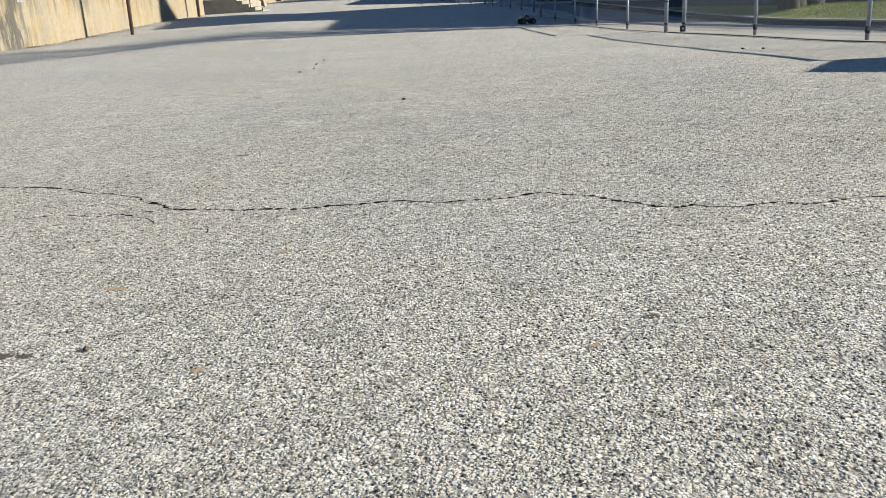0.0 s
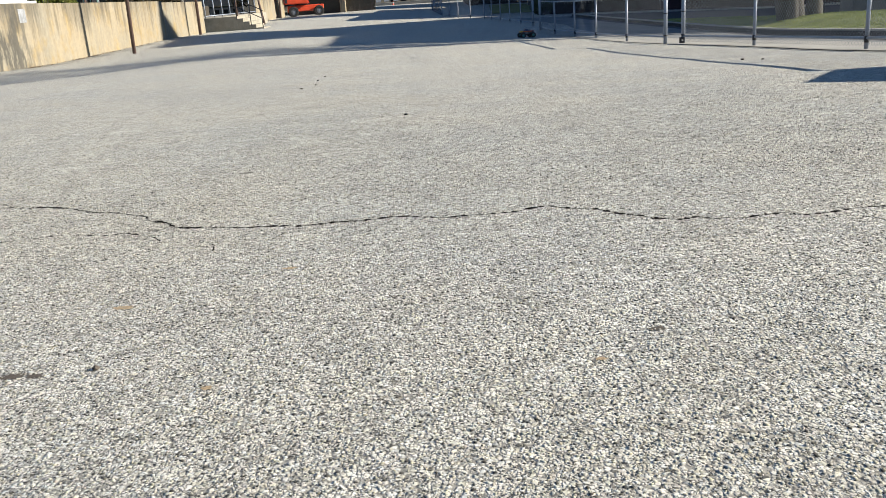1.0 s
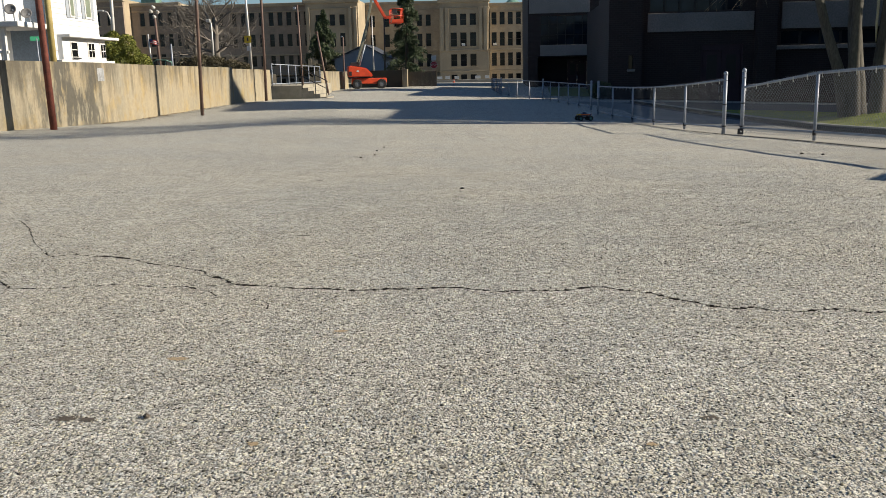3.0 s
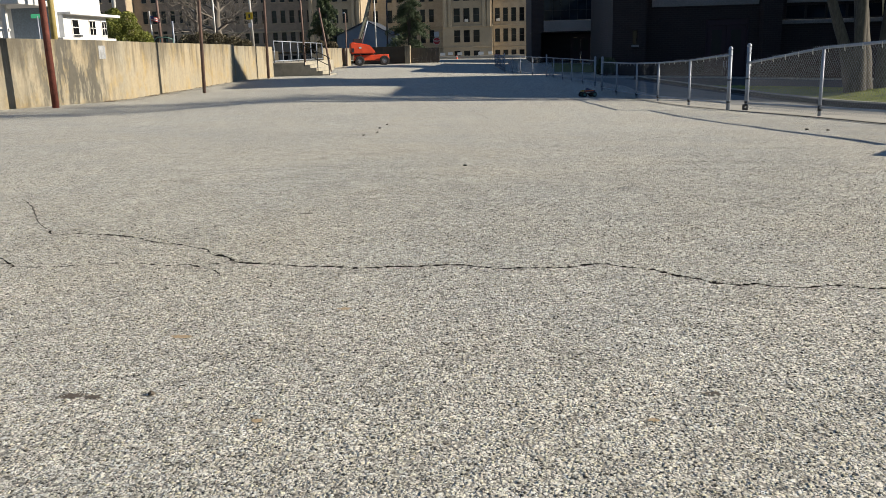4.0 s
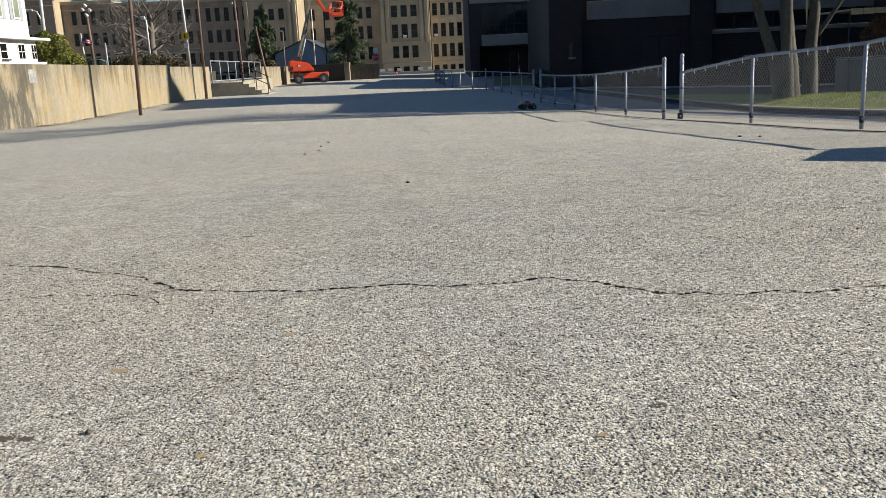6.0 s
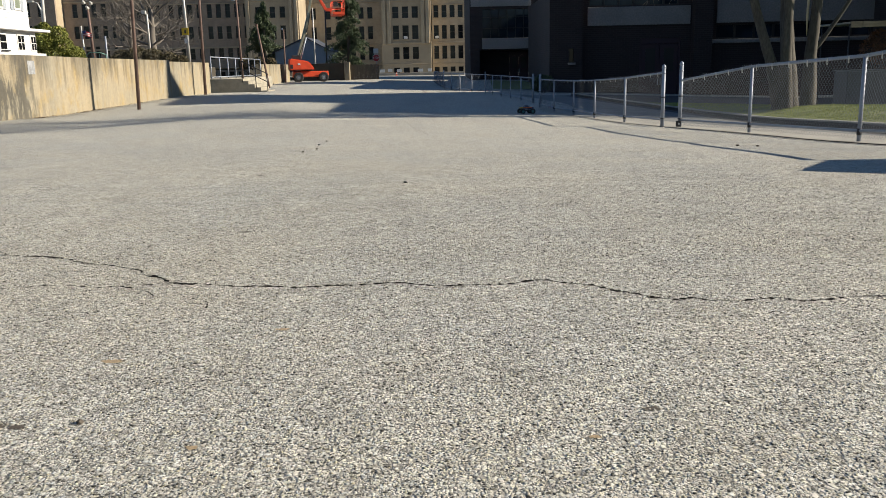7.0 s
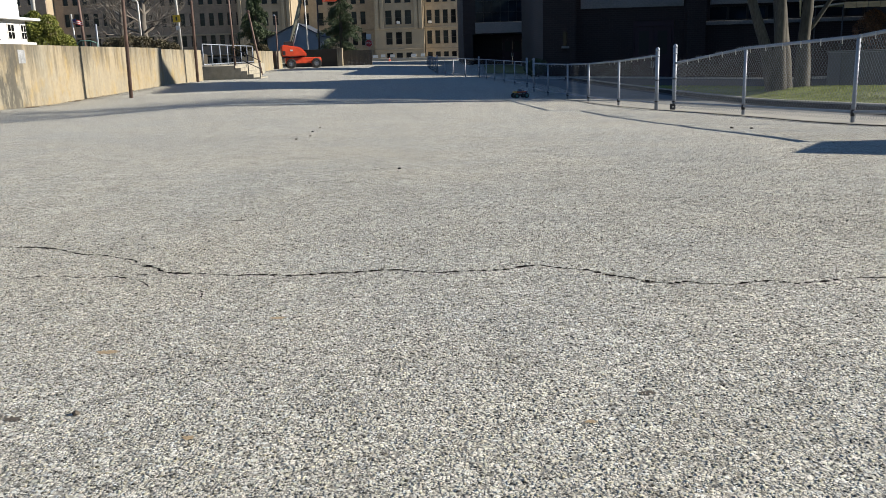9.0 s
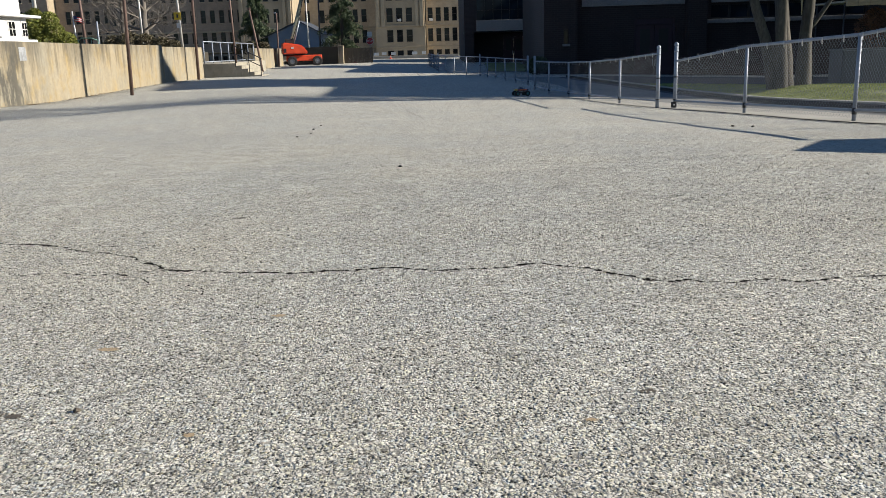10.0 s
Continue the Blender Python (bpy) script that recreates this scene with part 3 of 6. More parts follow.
def lawn_z(x, y):
    u = x - lawn_x(y)
    return ground_z(x, y) + 0.12 + (0.32 - 0.025 * min(5.5, max(0.0, y - 23)) - 0.17 * smooth01((y - 28) / 6)) * smooth01(u / 2.2) + 0.02 * noise.noise(Vector((x, y, 0)))


# the kerb's face is coloured dark as shade, its top left pale
for name, material, a, c, z0, z1, label in (("kerb", M_SHADE, -0.12, 0.02, -0.02, 0.12, "kerb face along the lawn, painted dark as shade"), ("kerb_top", M_WALK, -0.135, 0.03, 0.123, 0.155, "pale worn concrete top of the lawn kerb")):
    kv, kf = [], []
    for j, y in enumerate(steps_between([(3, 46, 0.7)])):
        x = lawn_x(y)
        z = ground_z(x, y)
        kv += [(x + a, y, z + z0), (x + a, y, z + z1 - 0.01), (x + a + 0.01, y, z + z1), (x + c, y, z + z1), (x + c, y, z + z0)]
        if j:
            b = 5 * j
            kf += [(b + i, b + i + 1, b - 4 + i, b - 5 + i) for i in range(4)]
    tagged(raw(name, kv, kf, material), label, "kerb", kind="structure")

lv, lf = [], []
lys, lus = steps_between([(3, 34.5, 0.5)]), steps_between([(0.03, 30, 0.6)])
for y in lys:
    for u in lus:
        x = lawn_x(y) + u
        lv.append((x, y, lawn_z(x, y)))
w = len(lus)
lf = [(j * w + i, j * w + i + 1, (j + 1) * w + i + 1, (j + 1) * w + i) for j in range(len(lys) - 1) for i in range(w - 1)]
tagged(raw("lawn", lv, lf, M_LAWN), "sunlit green lawn bank with thin patches", "lawn", kind="structure")
# dark ground sheet past the lawn, coloured for the building's shade
dark_v = [(lawn_x(y) + u, y, ground_z(lawn_x(y) + u, y) + 0.08) for y in steps_between([(34.5, 46, 0.7)]) for u in (0.03, 0.6, 1.5, 2.5, 3.5, 6, 12, 30)]
dark_f = [(8 * j + i, 8 * j + i + 1, 8 * j + 9 + i, 8 * j + 8 + i) for j in range(len(dark_v) // 8 - 1) for i in range(7)]
tagged(raw("planting_bed", dark_v, dark_f, M_SHADE), "dark ground beside the building, shade put into its colour", "bed", kind="structure")
rnd = random.Random(12)
bv, bf = [], []
for i in range(75000):
    y = rnd.uniform(11, 34.4)
    x = lawn_x(y) + 0.05 + rnd.random() ** 1.2 * 6
    if noise.noise(Vector((x * 0.5, y * 0.5, 3))) < -0.28:
        continue
    z, h, a = lawn_z(x, y) - 0.01, rnd.uniform(0.025, 0.06), rnd.random() * 6.28
    c, s, b = math.cos(a) * 0.007, math.sin(a) * 0.007, len(bv)
    bv += [(x - c, y - s, z), (x + c, y + s, z), (x + rnd.uniform(-0.04, 0.04), y + rnd.uniform(-0.04, 0.04), z + h)]
    bf.append((b, b + 1, b + 2))
tagged(raw("grass", bv, bf, M_GRASS), "short green and straw grass blades", "grass", kind="stuff")

# ---- retaining wall on the west side ----
def wall_run(parent, p0, p1, z0, z1, panel_len, thick=0.38, material=None, filler=False):
    """A straight run of cast panels from p0 to p1, its top going from z0 to z1, butted with hairline joints."""
    (x0, y0), (x1, y1) = p0, p1
    length = math.hypot(x1 - x0, y1 - y0)
    n = max(1, round(length / panel_len))
    w = length / n
    turn = math.degrees(math.atan2(y1 - y0, x1 - x0))
    for i in range(n):
        a, c = z0 + (z1 - z0) * i / n, z0 + (z1 - z0) * (i + 1) / n
        bm = bmesh.new()
        box(bm, 0.001, w - 0.001, 0.0, thick, -0.6, 1.0, bevel=0.007)
        for v in bm.verts:
            if v.co.z > 0:
                v.co.z += a + (c - a) * v.co.x / w - 1.0
        ob = part("panel", bm, material or M_CONCRETE, parent)
        ob.matrix_world = pose(x0 + (x1 - x0) * i / n, y0 + (y1 - y0) * i / n, 0, 0, 0, turn)
    if filler:
        ob = part("joint_filler", boxed(w - 0.02, w + 0.05, 0.035, thick - 0.03, -0.6, z1 - 0.03), M_CRACK, parent)
        ob.matrix_world = pose(x0 + (x1 - x0) * (n - 1) / n, y0 + (y1 - y0) * (n - 1) / n, 0, 0, 0, turn)


west = thing("wall_west", "tan stained concrete retaining wall with upright joints", "retaining wall", kind="structure")
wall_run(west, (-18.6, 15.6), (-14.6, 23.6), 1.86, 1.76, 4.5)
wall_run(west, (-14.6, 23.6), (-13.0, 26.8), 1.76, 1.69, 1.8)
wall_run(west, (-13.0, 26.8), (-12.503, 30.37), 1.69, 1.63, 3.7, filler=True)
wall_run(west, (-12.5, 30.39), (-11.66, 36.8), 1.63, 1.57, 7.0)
west2 = thing("wall_west_far", "tan concrete retaining wall set back behind the joint", "retaining wall", kind="structure")
wall_run(west2, (-11.92, 36.82), (-11.64, 42.9), 1.53, 1.50, 7.0)
plate = part("paint_patch", boxed(-0.06, 0.30, -0.008, -0.002, 1.10, 1.52, 0.002), M_PATCH)
plate.matrix_world = pose(-12.98, 27.0, 0, 0, 0, 82.1)
tagged(plate, "pale blue grey painted patch on the concrete wall", "patch")
west3 = thing("wall_beyond_stairs", "sunlit concrete wall panels beyond the stairs", "retaining wall", kind="structure")
wall_run(west3, (-12.3, 58.4), (-12.75, 64.5), 1.50, 1.50, 3.1)
wall_run(west3, (-13.3, 66.2), (-13.5, 71.5), 1.52, 1.52, 2.7)
wall_run(west3, (-13.9, 73.0), (-14.0, 78.5), 1.55, 1.55, 2.8)
north = thing("wall_north", "shade-darkened concrete wall across the far end of the lot", "retaining wall", kind="structure")
# a darker concrete here carries the wall's shade in its colour
wall_run(north, (-13.8, 82.0), (-9.1, 82.0), 1.60, 1.60, 2.3, material=M_DIMWALL)
tagged(part("pier", boxed(-9.35, -8.85, 81.6, 82.5, -0.1, 1.68, 0.03), M_CONCRETE), "square concrete wall pier in the sun", "pier", kind="structure")


def yard_z(x, y):
    return 1.30 + 0.05 * noise.noise(Vector((x * 0.1, y * 0.1, 1)))


tagged(sheet("yard", steps_between([(-160, -40, 20), (-40, -15.4, 2.9)]), steps_between([(-5, 26, 3), (26, 35, 3)]), yard_z, M_EARTH), "raised bare yard behind the retaining wall", "yard", kind="structure")
tagged(sheet("yard_far", steps_between([(-160, -40, 20), (-40, -15.4, 3)]), steps_between([(35, 130, 5)]), yard_z, M_EARTH), "raised ground beyond the retaining wall", "yard", kind="structure")
tagged(sheet("yard_edge", [-15.4, -14.2, -13.0], steps_between([(28.5, 43.4, 2.8)]), yard_z, M_EARTH), "raised earth strip behind the wall", "yard", kind="structure")

gs_v = [(x, y, ground_z(x, y) + 0.03) for y in (57, 65, 73, 81, 88) for x in (3.3 + (y - 57) * 0.05, 5.4, 7.0, 8.3)]
tagged(raw("grass_strip", gs_v, [(4 * j + i, 4 * j + i + 1, 4 * j + 5 + i, 4 * j + 4 + i) for j in range(4) for i in range(3)], M_LAWN), "narrow grass strip beside the brick building", "lawn", kind="structure")

# wooden fence beside the far wall
wf = thing("board_fence", "dark weathered board fence across the far end", "fence", (-8.85, 82.2, 0))
board = None
for i in range(22):
    if board is None:
        board = part("board", boxed(0.004, 0.121, 0, 0.03, 0.02, 1.42, 0.004), M_WOOD, wf)
        ob = board
    else:
        ob = link("board", board.data, wf)
    ob.location = (i * 0.125, 0, 0.01 * math.sin(i * 2.1))
part("rail", boxed(0, 2.75, 0.032, 0.07, 0.3, 0.38), M_WOOD, wf)
part("rail", boxed(0, 2.75, 0.032, 0.07, 1.05, 1.13), M_WOOD, wf)

# dry leaves blown against the foot of the wall
rnd = random.Random(44)
v, f = [], []
for i in range(230):
    u = rnd.random()
    y = 26.9 + 9.5 * u * u if i % 3 else 29.2 + 2.6 * rnd.random()
    x = float(np.interp(y, [26.8, 30.35, 36.8], [-13.0, -12.5, -11.66])) + 0.03 + 0.28 * rnd.random() ** 2
    z = ground_z(x, y) + 0.004 + 0.03 * rnd.random() ** 3
    a, q = rnd.random() * 6.28, rnd.uniform(0.02, 0.05)
    c, d, k = math.cos(a) * q, math.sin(a) * q, len(v)
    v += [(x - c, y - d, z), (x + d * 0.5, y - c * 0.5, z + 0.3 * q), (x + c, y + d, z + 0.1 * q), (x - d * 0.5, y + c * 0.5, z + 0.4 * q)]
    f.append((k, k + 1, k + 2, k + 3))
tagged(raw("leaf_litter", v, f, M_LITTER), "dry brown leaves along the foot of the wall", "leaves", kind="stuff")

M_DIRT = asphalt("dirty asphalt", 0.07, 0.50, 0.0082, (1.05, 0.99, 0.85))
dv, df = [], []
ys = steps_between([(26.0, 40.0, 0.1)])
for j, y in enumerate(ys):
    x = float(np.interp(y, [26.0, 26.8, 30.35, 36.8, 40.0], [-13.4, -13.0, -12.5, -11.66, -11.8])) + 0.01
    w = 0.55 + 0.5 * noise.noise(Vector((y * 0.7, 2, 0))) + 0.25 * noise.noise(Vector((y * 4, 5, 0))) + 0.12 * noise.noise(Vector((y * 14, 8, 0)))
    for u in (0, 0.33, 0.67, 1):
        dv.append((x + max(0.08, w) * u, y, ground_z(x + max(0.08, w) * u, y) + 0.004))
    if j:
        b = 4 * j
        df += [(b - 4 + i, b - 3 + i, b + 1 + i, b + i) for i in range(3)]
tagged(raw("dirt_strip", dv, df, M_DIRT), "dirty darker asphalt along the foot of the wall", "dirt", kind="structure")

# ---- stairs and platform ----
st = thing("stair_platform", "concrete stair platform with four steps and pipe railing", "stairs", (0, 0, 0))
part("platform", boxed(-12.6, -10.2, 43.6, 45.6, -0.1, 0.68, 0.015), M_STEP, st)
part("landing", boxed(-15.4, -11.62, 45.604, 58.3, -0.1, 0.684, 0.015), M_STEP, st)
part("back_wall", boxed(-15.75, -15.404, 45.7, 58.3, 0.5, 1.36, 0.015), M_DIMWALL, st)
for i in range(4):
    part("step", boxed(-10.2 + 0.31 * i + 0.002, -10.2 + 0.31 * (i + 1), 43.6, 45.6, -0.1, 0.68 - 0.165 * (i + 1) + 0.165 * 0.25, 0.012), M_STEP, st)
rl = thing("railing", "galvanised pipe railing along the edge of the stair landing", "railing", (0, 0, 0.68))
for i in range(8):
    u = i / 7
    tube("post", [(-11.78 - 0.5 * u, 43.75 + 14.2 * u, 0), (-11.78 - 0.5 * u, 43.75 + 14.2 * u, 1.10)], 0.030, M_GALV, rl, n=8)
tube("top_rail", [(-11.78, 43.7, 1.11), (-12.28, 58.0, 1.11)], 0.027, M_GALV, rl, n=8)
tube("bottom_rail", [(-11.78, 43.7, 0.1), (-12.28, 58.0, 0.1)], 0.026, M_GALV, rl, n=8)
hr = thing("handrail", "dark pipe handrail down the steps", "handrail", (0, 0, 0))
tube("top_rail", [(-10.2, 43.55, 1.55), (-8.95, 43.55, 0.92), (-8.85, 43.55, 0.85)], 0.024, M_DARKSTEEL, hr, n=8)
tube("middle_rail", [(-10.2, 43.55, 1.15), (-8.92, 43.55, 0.5)], 0.02, M_DARKSTEEL, hr, n=8)
for x, z0, z1 in ((-10.18, 0.5, 1.55), (-9.5, 0.2, 1.2), (-8.92, -0.02, 0.9)):
    tube("post", [(x, 43.55, z0), (x, 43.55, z1)], 0.022, M_DARKSTEEL, hr, n=8)


# ---- chain-link fence ----
def link_wires(ax, ay, az, bx, by, bz, z0, ha, hb, pitch, r):
    """Woven zigzag wires between two posts."""
    length = math.hypot(bx - ax, by - ay)
    half = pitch / 2
    n = int(length / half)
    ux, uy = (bx - ax) / length, (by - ay) / length
    verts, faces = [], []
    for k in range(n):
        s0 = k * half
        h = ha + (hb - ha) * s0 / length
        m = int((h - z0) / half)
        base = len(verts)
        for j in range(m + 1):
            flip = (j + k) % 2
            s = s0 + (half if flip else 0.0)
            px, py = ax + ux * s, ay + uy * s
            pz = az + (bz - az) * s / length + z0 + j * half
            d = r * (1 if flip else -1)
            verts += [(px - ux * r - uy * d, py - uy * r + ux * d, pz), (px + ux * r - uy * d, py + uy * r + ux * d, pz), (px + uy * r * 1.4 - uy * d, py - ux * r * 1.4 + ux * d, pz)]
        for j in range(m):
            b = base + 3 * j
            for q in range(3):
                faces.append((b + q, b + (q + 1) % 3, b + 3 + (q + 1) % 3, b + 3 + q))
    return verts, faces


def fence(name_label):
    return thing("chain_link_fence", name_label, "fence", (0, 0, 0))


def fence_section(f, a, b, ha, hb, pitch=0.07, r=0.0021, ties=6, tie_r=0.0075):
    (ax, ay), (bx, by) = a, b
    az, bz = ground_z(ax, ay) + 0.012, ground_z(bx, by) + 0.012
    dx, dy, dz = bx - ax, by - ay, bz - az
    v, q = link_wires(0, 0, 0, dx, dy, dz, 0.03, ha + 0.05, hb + 0.05, pitch, r)
    panel = raw("wire_mesh", v, q, M_WIRE, f)
    panel.location = (ax, ay, az)
    tube("top_rail", [(0, 0, ha), (dx, dy, dz + hb)], 0.022, M_GALV, panel, n=10)
    tube("bottom_rail", [(0, 0, 0.13), (dx, dy, dz + 0.13)], 0.018, M_GALV, panel, n=8)
    for i in range(ties):
        u = (i + 0.6) / ties
        x, y, z = dx * u, dy * u, dz * u + ha + (hb - ha) * u
        tube("tie", [(x - 0.028, y, z + 0.012), (x - 0.03, y, z - 0.02), (x - 0.012, y + 0.03, z - 0.07)], tie_r, M_WHITEPOLE, panel, n=5)


def fence_post(f, x, y, h, r, domed):
    z = ground_z(x, y)
    p = tube("post", [(0, 0, -0.05), (0, 0, h)], r, M_GALV, f, n=14)
    p.location = (x, y, z)
    if domed:
        bm = bmesh.new()
        bmesh.ops.create_uvsphere(bm, u_segments=14, v_segments=8, radius=r * 1.12)
        ob = part("cap", bm, M_GALV, p, smooth=True)
        ob.location = (0, 0, h)
        ob.scale = (1, 1, 1.3)
        for k in (0.14, 0.5, 0.9):
            tube("band", [(0, 0, h * k - 0.012), (0, 0, h * k + 0.012)], r * 1.13, M_DARKSTEEL if k < 0.6 else M_GALV, p, n=14)
    else:
        tube("band", [(0, 0, 0.09), (0, 0, 0.17)], r * 1.25, M_DARKSTEEL, p, n=12)


near_fence = fence("galvanised chain-link fence on pale pavement, near run by the lawn")
near_run = [(4.74, 5.9), (4.90, 8.1), (5.05, 10.31), (4.77, 13.26), (4.58, 16.5)]
near_h = [1.02, 1.02, 1.02, 1.01, 0.88]
for i in range(4):
    fence_section(near_fence, near_run[i], near_run[i + 1], near_h[i], near_h[i + 1])
    fence_post(near_fence, *near_run[i], near_h[i], 0.0245, False)
fence_post(near_fence, 4.58, 16.5, 1.20, 0.037, True)
latch = part("latch", boxed(-0.09, 0.02, -0.07, -0.045, 0.02, 0.13, 0.012), M_DARKSTEEL, near_fence, "dark drop latch")
latch.location = (4.58, 16.5, ground_z(4.58, 16.5))
part("bolt", boxed(-0.05, -0.02, -0.085, -0.072, 0.06, 0.09, 0.004), M_WHITEPOLE, latch)
mid_fence = fence("galvanised chain-link fence run beyond the narrow gap")
mid_run = [(4.34, 16.9), (4.37, 20.56), (4.20, 23.7), (3.90, 25.55), (3.62, 27.9), (3.52, 31.0)]
mid_h = [1.04, 1.04, 1.02, 1.0, 1.0, 1.0]
fence_post(mid_fence, 4.34, 16.88, 1.16, 0.037, True)
for i in range(5):
    fence_section(mid_fence, mid_run[i], mid_run[i + 1], mid_h[i], mid_h[i + 1], r=0.0009, tie_r=0.005)
    if i:
        fence_post(mid_fence, *mid_run[i], mid_h[i], 0.028, False)
fence_post(mid_fence, 3.52, 31.1, 1.15, 0.042, True)
far_fence = fence("low chain-link fence running on towards the school")
fence_post(far_fence, 3.70, 35.2, 1.13, 0.042, True)
far_run = [(3.70, 35.3), (3.43, 37.7), (3.15, 40.1), (2.88, 42.5), (2.60, 44.9), (2.34, 47.3), (1.65, 49.2), (1.0, 50.9), (0.53, 53.2), (0.06, 55.5), (-0.06, 58.5), (-0.19, 61.5), (-0.31, 64.5), (-0.44, 67.5), (-0.56, 70.5), (-0.69, 73.5), (-0.81, 76.2)]
for i in range(len(far_run) - 1):
    fence_section(far_fence, far_run[i], far_run[i + 1], 1.0, 1.0, pitch=0.14, r=0.0014, ties=0)
    if i:
        fence_post(far_fence, *far_run[i], 1.12 if i in (5, 9) else 1.0, 0.04 if i in (5, 9) else 0.026, i in (5, 9))

# ---- buildings ----
def pierced(bm, x0, x1, z0, z1, y0, y1, openings):
    """A wall from x0 to x1 and z0 to z1, y0 to y1 thick, with rectangular openings (x0, x1, z0, z1) through it."""
    xs = sorted({x0, x1, *(o[0] for o in openings), *(o[1] for o in openings)})
    xs = [x for x in xs if x0 <= x <= x1]
    for a, b in zip(xs, xs[1:]):
        c = (a + b) / 2
        holes = sorted((max(z0, o[2]), min(z1, o[3])) for o in openings if o[0] < c < o[1])
        z = z0
        for h0, h1 in holes:
            if h0 > z + 1e-4:
                box(bm, a, b, y0, y1, z, h0)
            z = max(z, h1)
        if z1 > z + 1e-4:
            box(bm, a, b, y0, y1, z, z1)
    bmesh.ops.remove_doubles(bm, verts=bm.verts[:], dist=0.001)


WINDOW_MESHES = {}


def window(parent, x, z, w, h, y, frame_mat, glass, bars=1, sill=None, name="window"):
    """A sash window set back in an opening: frame, panes, meeting rail and sill."""
    key = (round(w, 2), round(h, 2), frame_mat.name, glass.name, bars, sill.name if sill else "")
    if key not in WINDOW_MESHES:
        bm = bmesh.new()
        t = min(0.07, w * 0.08)
        box(bm, 0, t, -0.06, 0.06, 0, h)
        box(bm, w - t, w, -0.06, 0.06, 0, h)
        box(bm, t, w - t, -0.06, 0.06, 0, t)
        box(bm, t, w - t, -0.06, 0.06, h - t, h)
        for i in range(bars):
            zz = h * (i + 1) / (bars + 1)
            box(bm, t, w - t, -0.05, 0.05, zz - t * 0.4, zz + t * 0.4)
        f = part("frame", bm, frame_mat, parent)
        g = part("pane", boxed(t * 0.6, w - t * 0.6, 0.0, 0.02, t * 0.6, h - t * 0.6), glass, parent)
        s = part("sill", boxed(-0.08, w + 0.08, -0.36, 0.02, -0.13, -0.004, 0.015), sill, parent) if sill else None
        WINDOW_MESHES[key] = [o.data for o in (f, g, s) if o]
        obs = [o for o in (f, g, s) if o]
    else:
        obs = [link(n, d) for n, d in zip(("frame", "pane", "sill"), WINDOW_MESHES[key])]
    holder = obs[0]
    holder.parent = parent
    holder.name = name
    holder.location = (x, y, z)
    for o in obs[1:]:
        o.parent = holder
        o.location = (0, 0, 0)
    return holder




def school_wing(name, label, x0, x1, y, z0, z1, depth, cols, width, rows, wall_mat, band=True, basement=True):
    b = thing(name, label, "building", (0, y, 0))
    ops = [(c, c + width, z, z + h) for c in cols for z, h in rows]
    if basement:
        ops += [(c, c + width, -0.05, 1.05) for c in cols]
    bm = bmesh.new()
    pierced(bm, x0, x1, z0, z1, 0, 0.5, ops)
    part("front_wall", bm, wall_mat, b)
    part("side_wall", boxed(x1 - 0.5, x1, 0.502, depth, z0, z1), M_TAN, b)
    part("side_wall", boxed(x0, x0 + 0.5, 0.502, depth, z0, z1), wall_mat, b)
    part("back_wall", boxed(x0, x1, depth, depth + 0.4, z0, z1), wall_mat, b)
    part("roof", boxed(x0 + 0.5, x1 - 0.5, 0.502, depth - 0.002, z1 - 0.6, z1 - 0.3), M_ROOF, b)
    part("cornice", boxed(x0 - 0.25, x1 + 0.25, -0.3, 0.6, z1 - 0.45, z1 + 0.1, 0.08), M_TAN, b)
    if band:
        for z, tall, out in ((1.5, 0.22, 0.12), (5.02, 0.28, 0.18), (z1 - 1.45, 0.18, 0.14)):
            part("belt_course", boxed(x0 - 0.08, x1 + 0.08, -out, -0.002, z, z + tall, 0.04), M_TAN, b, "pale stone belt course")
    part("core", boxed(x0 + 0.6, x1 - 0.6, 2.5, 2.7, z0, z1 - 0.7), M_DARKFRAME, b, "dark interior")
    for c in cols:
        for z, h in rows:
            window(b, c, z, width, h, 0.22, M_FRAME, M_GLASS, 1, M_TAN)
        if basement:
            window(b, c, -0.05, width, 1.1, 0.22, M_FRAME, M_GLASS, 0)
    return b


# the old school across the far end
right_wing = school_wing("school_right_wing", "tan stone school wing with tall sash windows", -1.75, 16.0, 151.5, -0.9, 12.95, 14, [-1.43 + 1.41 * k for k in range(12)], 0.87, [(2.42, 2.24), (5.83, 2.32), (9.42, 2.12)], M_TANBRICK)
pav = school_wing("school_corner_pavilion", "projecting tan stone school pavilion with pilasters", -10.35, -1.9, 148.5, -0.9, 13.5, 17, [-8.43, -6.77, -5.11], 1.07, [(2.45, 2.05), (5.78, 2.33), (9.3, 1.92)], M_TAN)
for x in (-10.2, -9.35, -3.6, -2.75):
    part("pilaster", boxed(x, x + 0.62, -0.32, -0.004, 4.95, 12.2, 0.05), M_TAN, pav)
part("parapet", boxed(-9.9, -2.1, 0.0, 0.5, 13.602, 13.95, 0.05), M_TAN, pav)
centre = school_wing("school_recess", "tan school wall behind the conifer", -24.6, -10.45, 153.0, -0.9, 13.75, 14, [-22.97, -20.41, -18.7, -16.2, -14.6, -13.05], 0.9, [(2.55, 2.2), (6.1, 2.2), (9.6, 1.95)], M_TANBRICK)
mid = school_wing("school_centre_pavilion", "tall projecting tan centre pavilion of the school", -32.7, -23.75, 145.0, -0.9, 13.75, 20, [-31.0, -28.6, -26.95], 0.92, [(2.75, 2.15), (6.15, 2.23), (9.6, 1.83)], M_TAN)
part("roof_block", boxed(-33.3, -30.2, 0.7, 4.0, 13.3, 15.1, 0.06), M_BROWNBRICK, mid, "dark brick block on the roof edge")
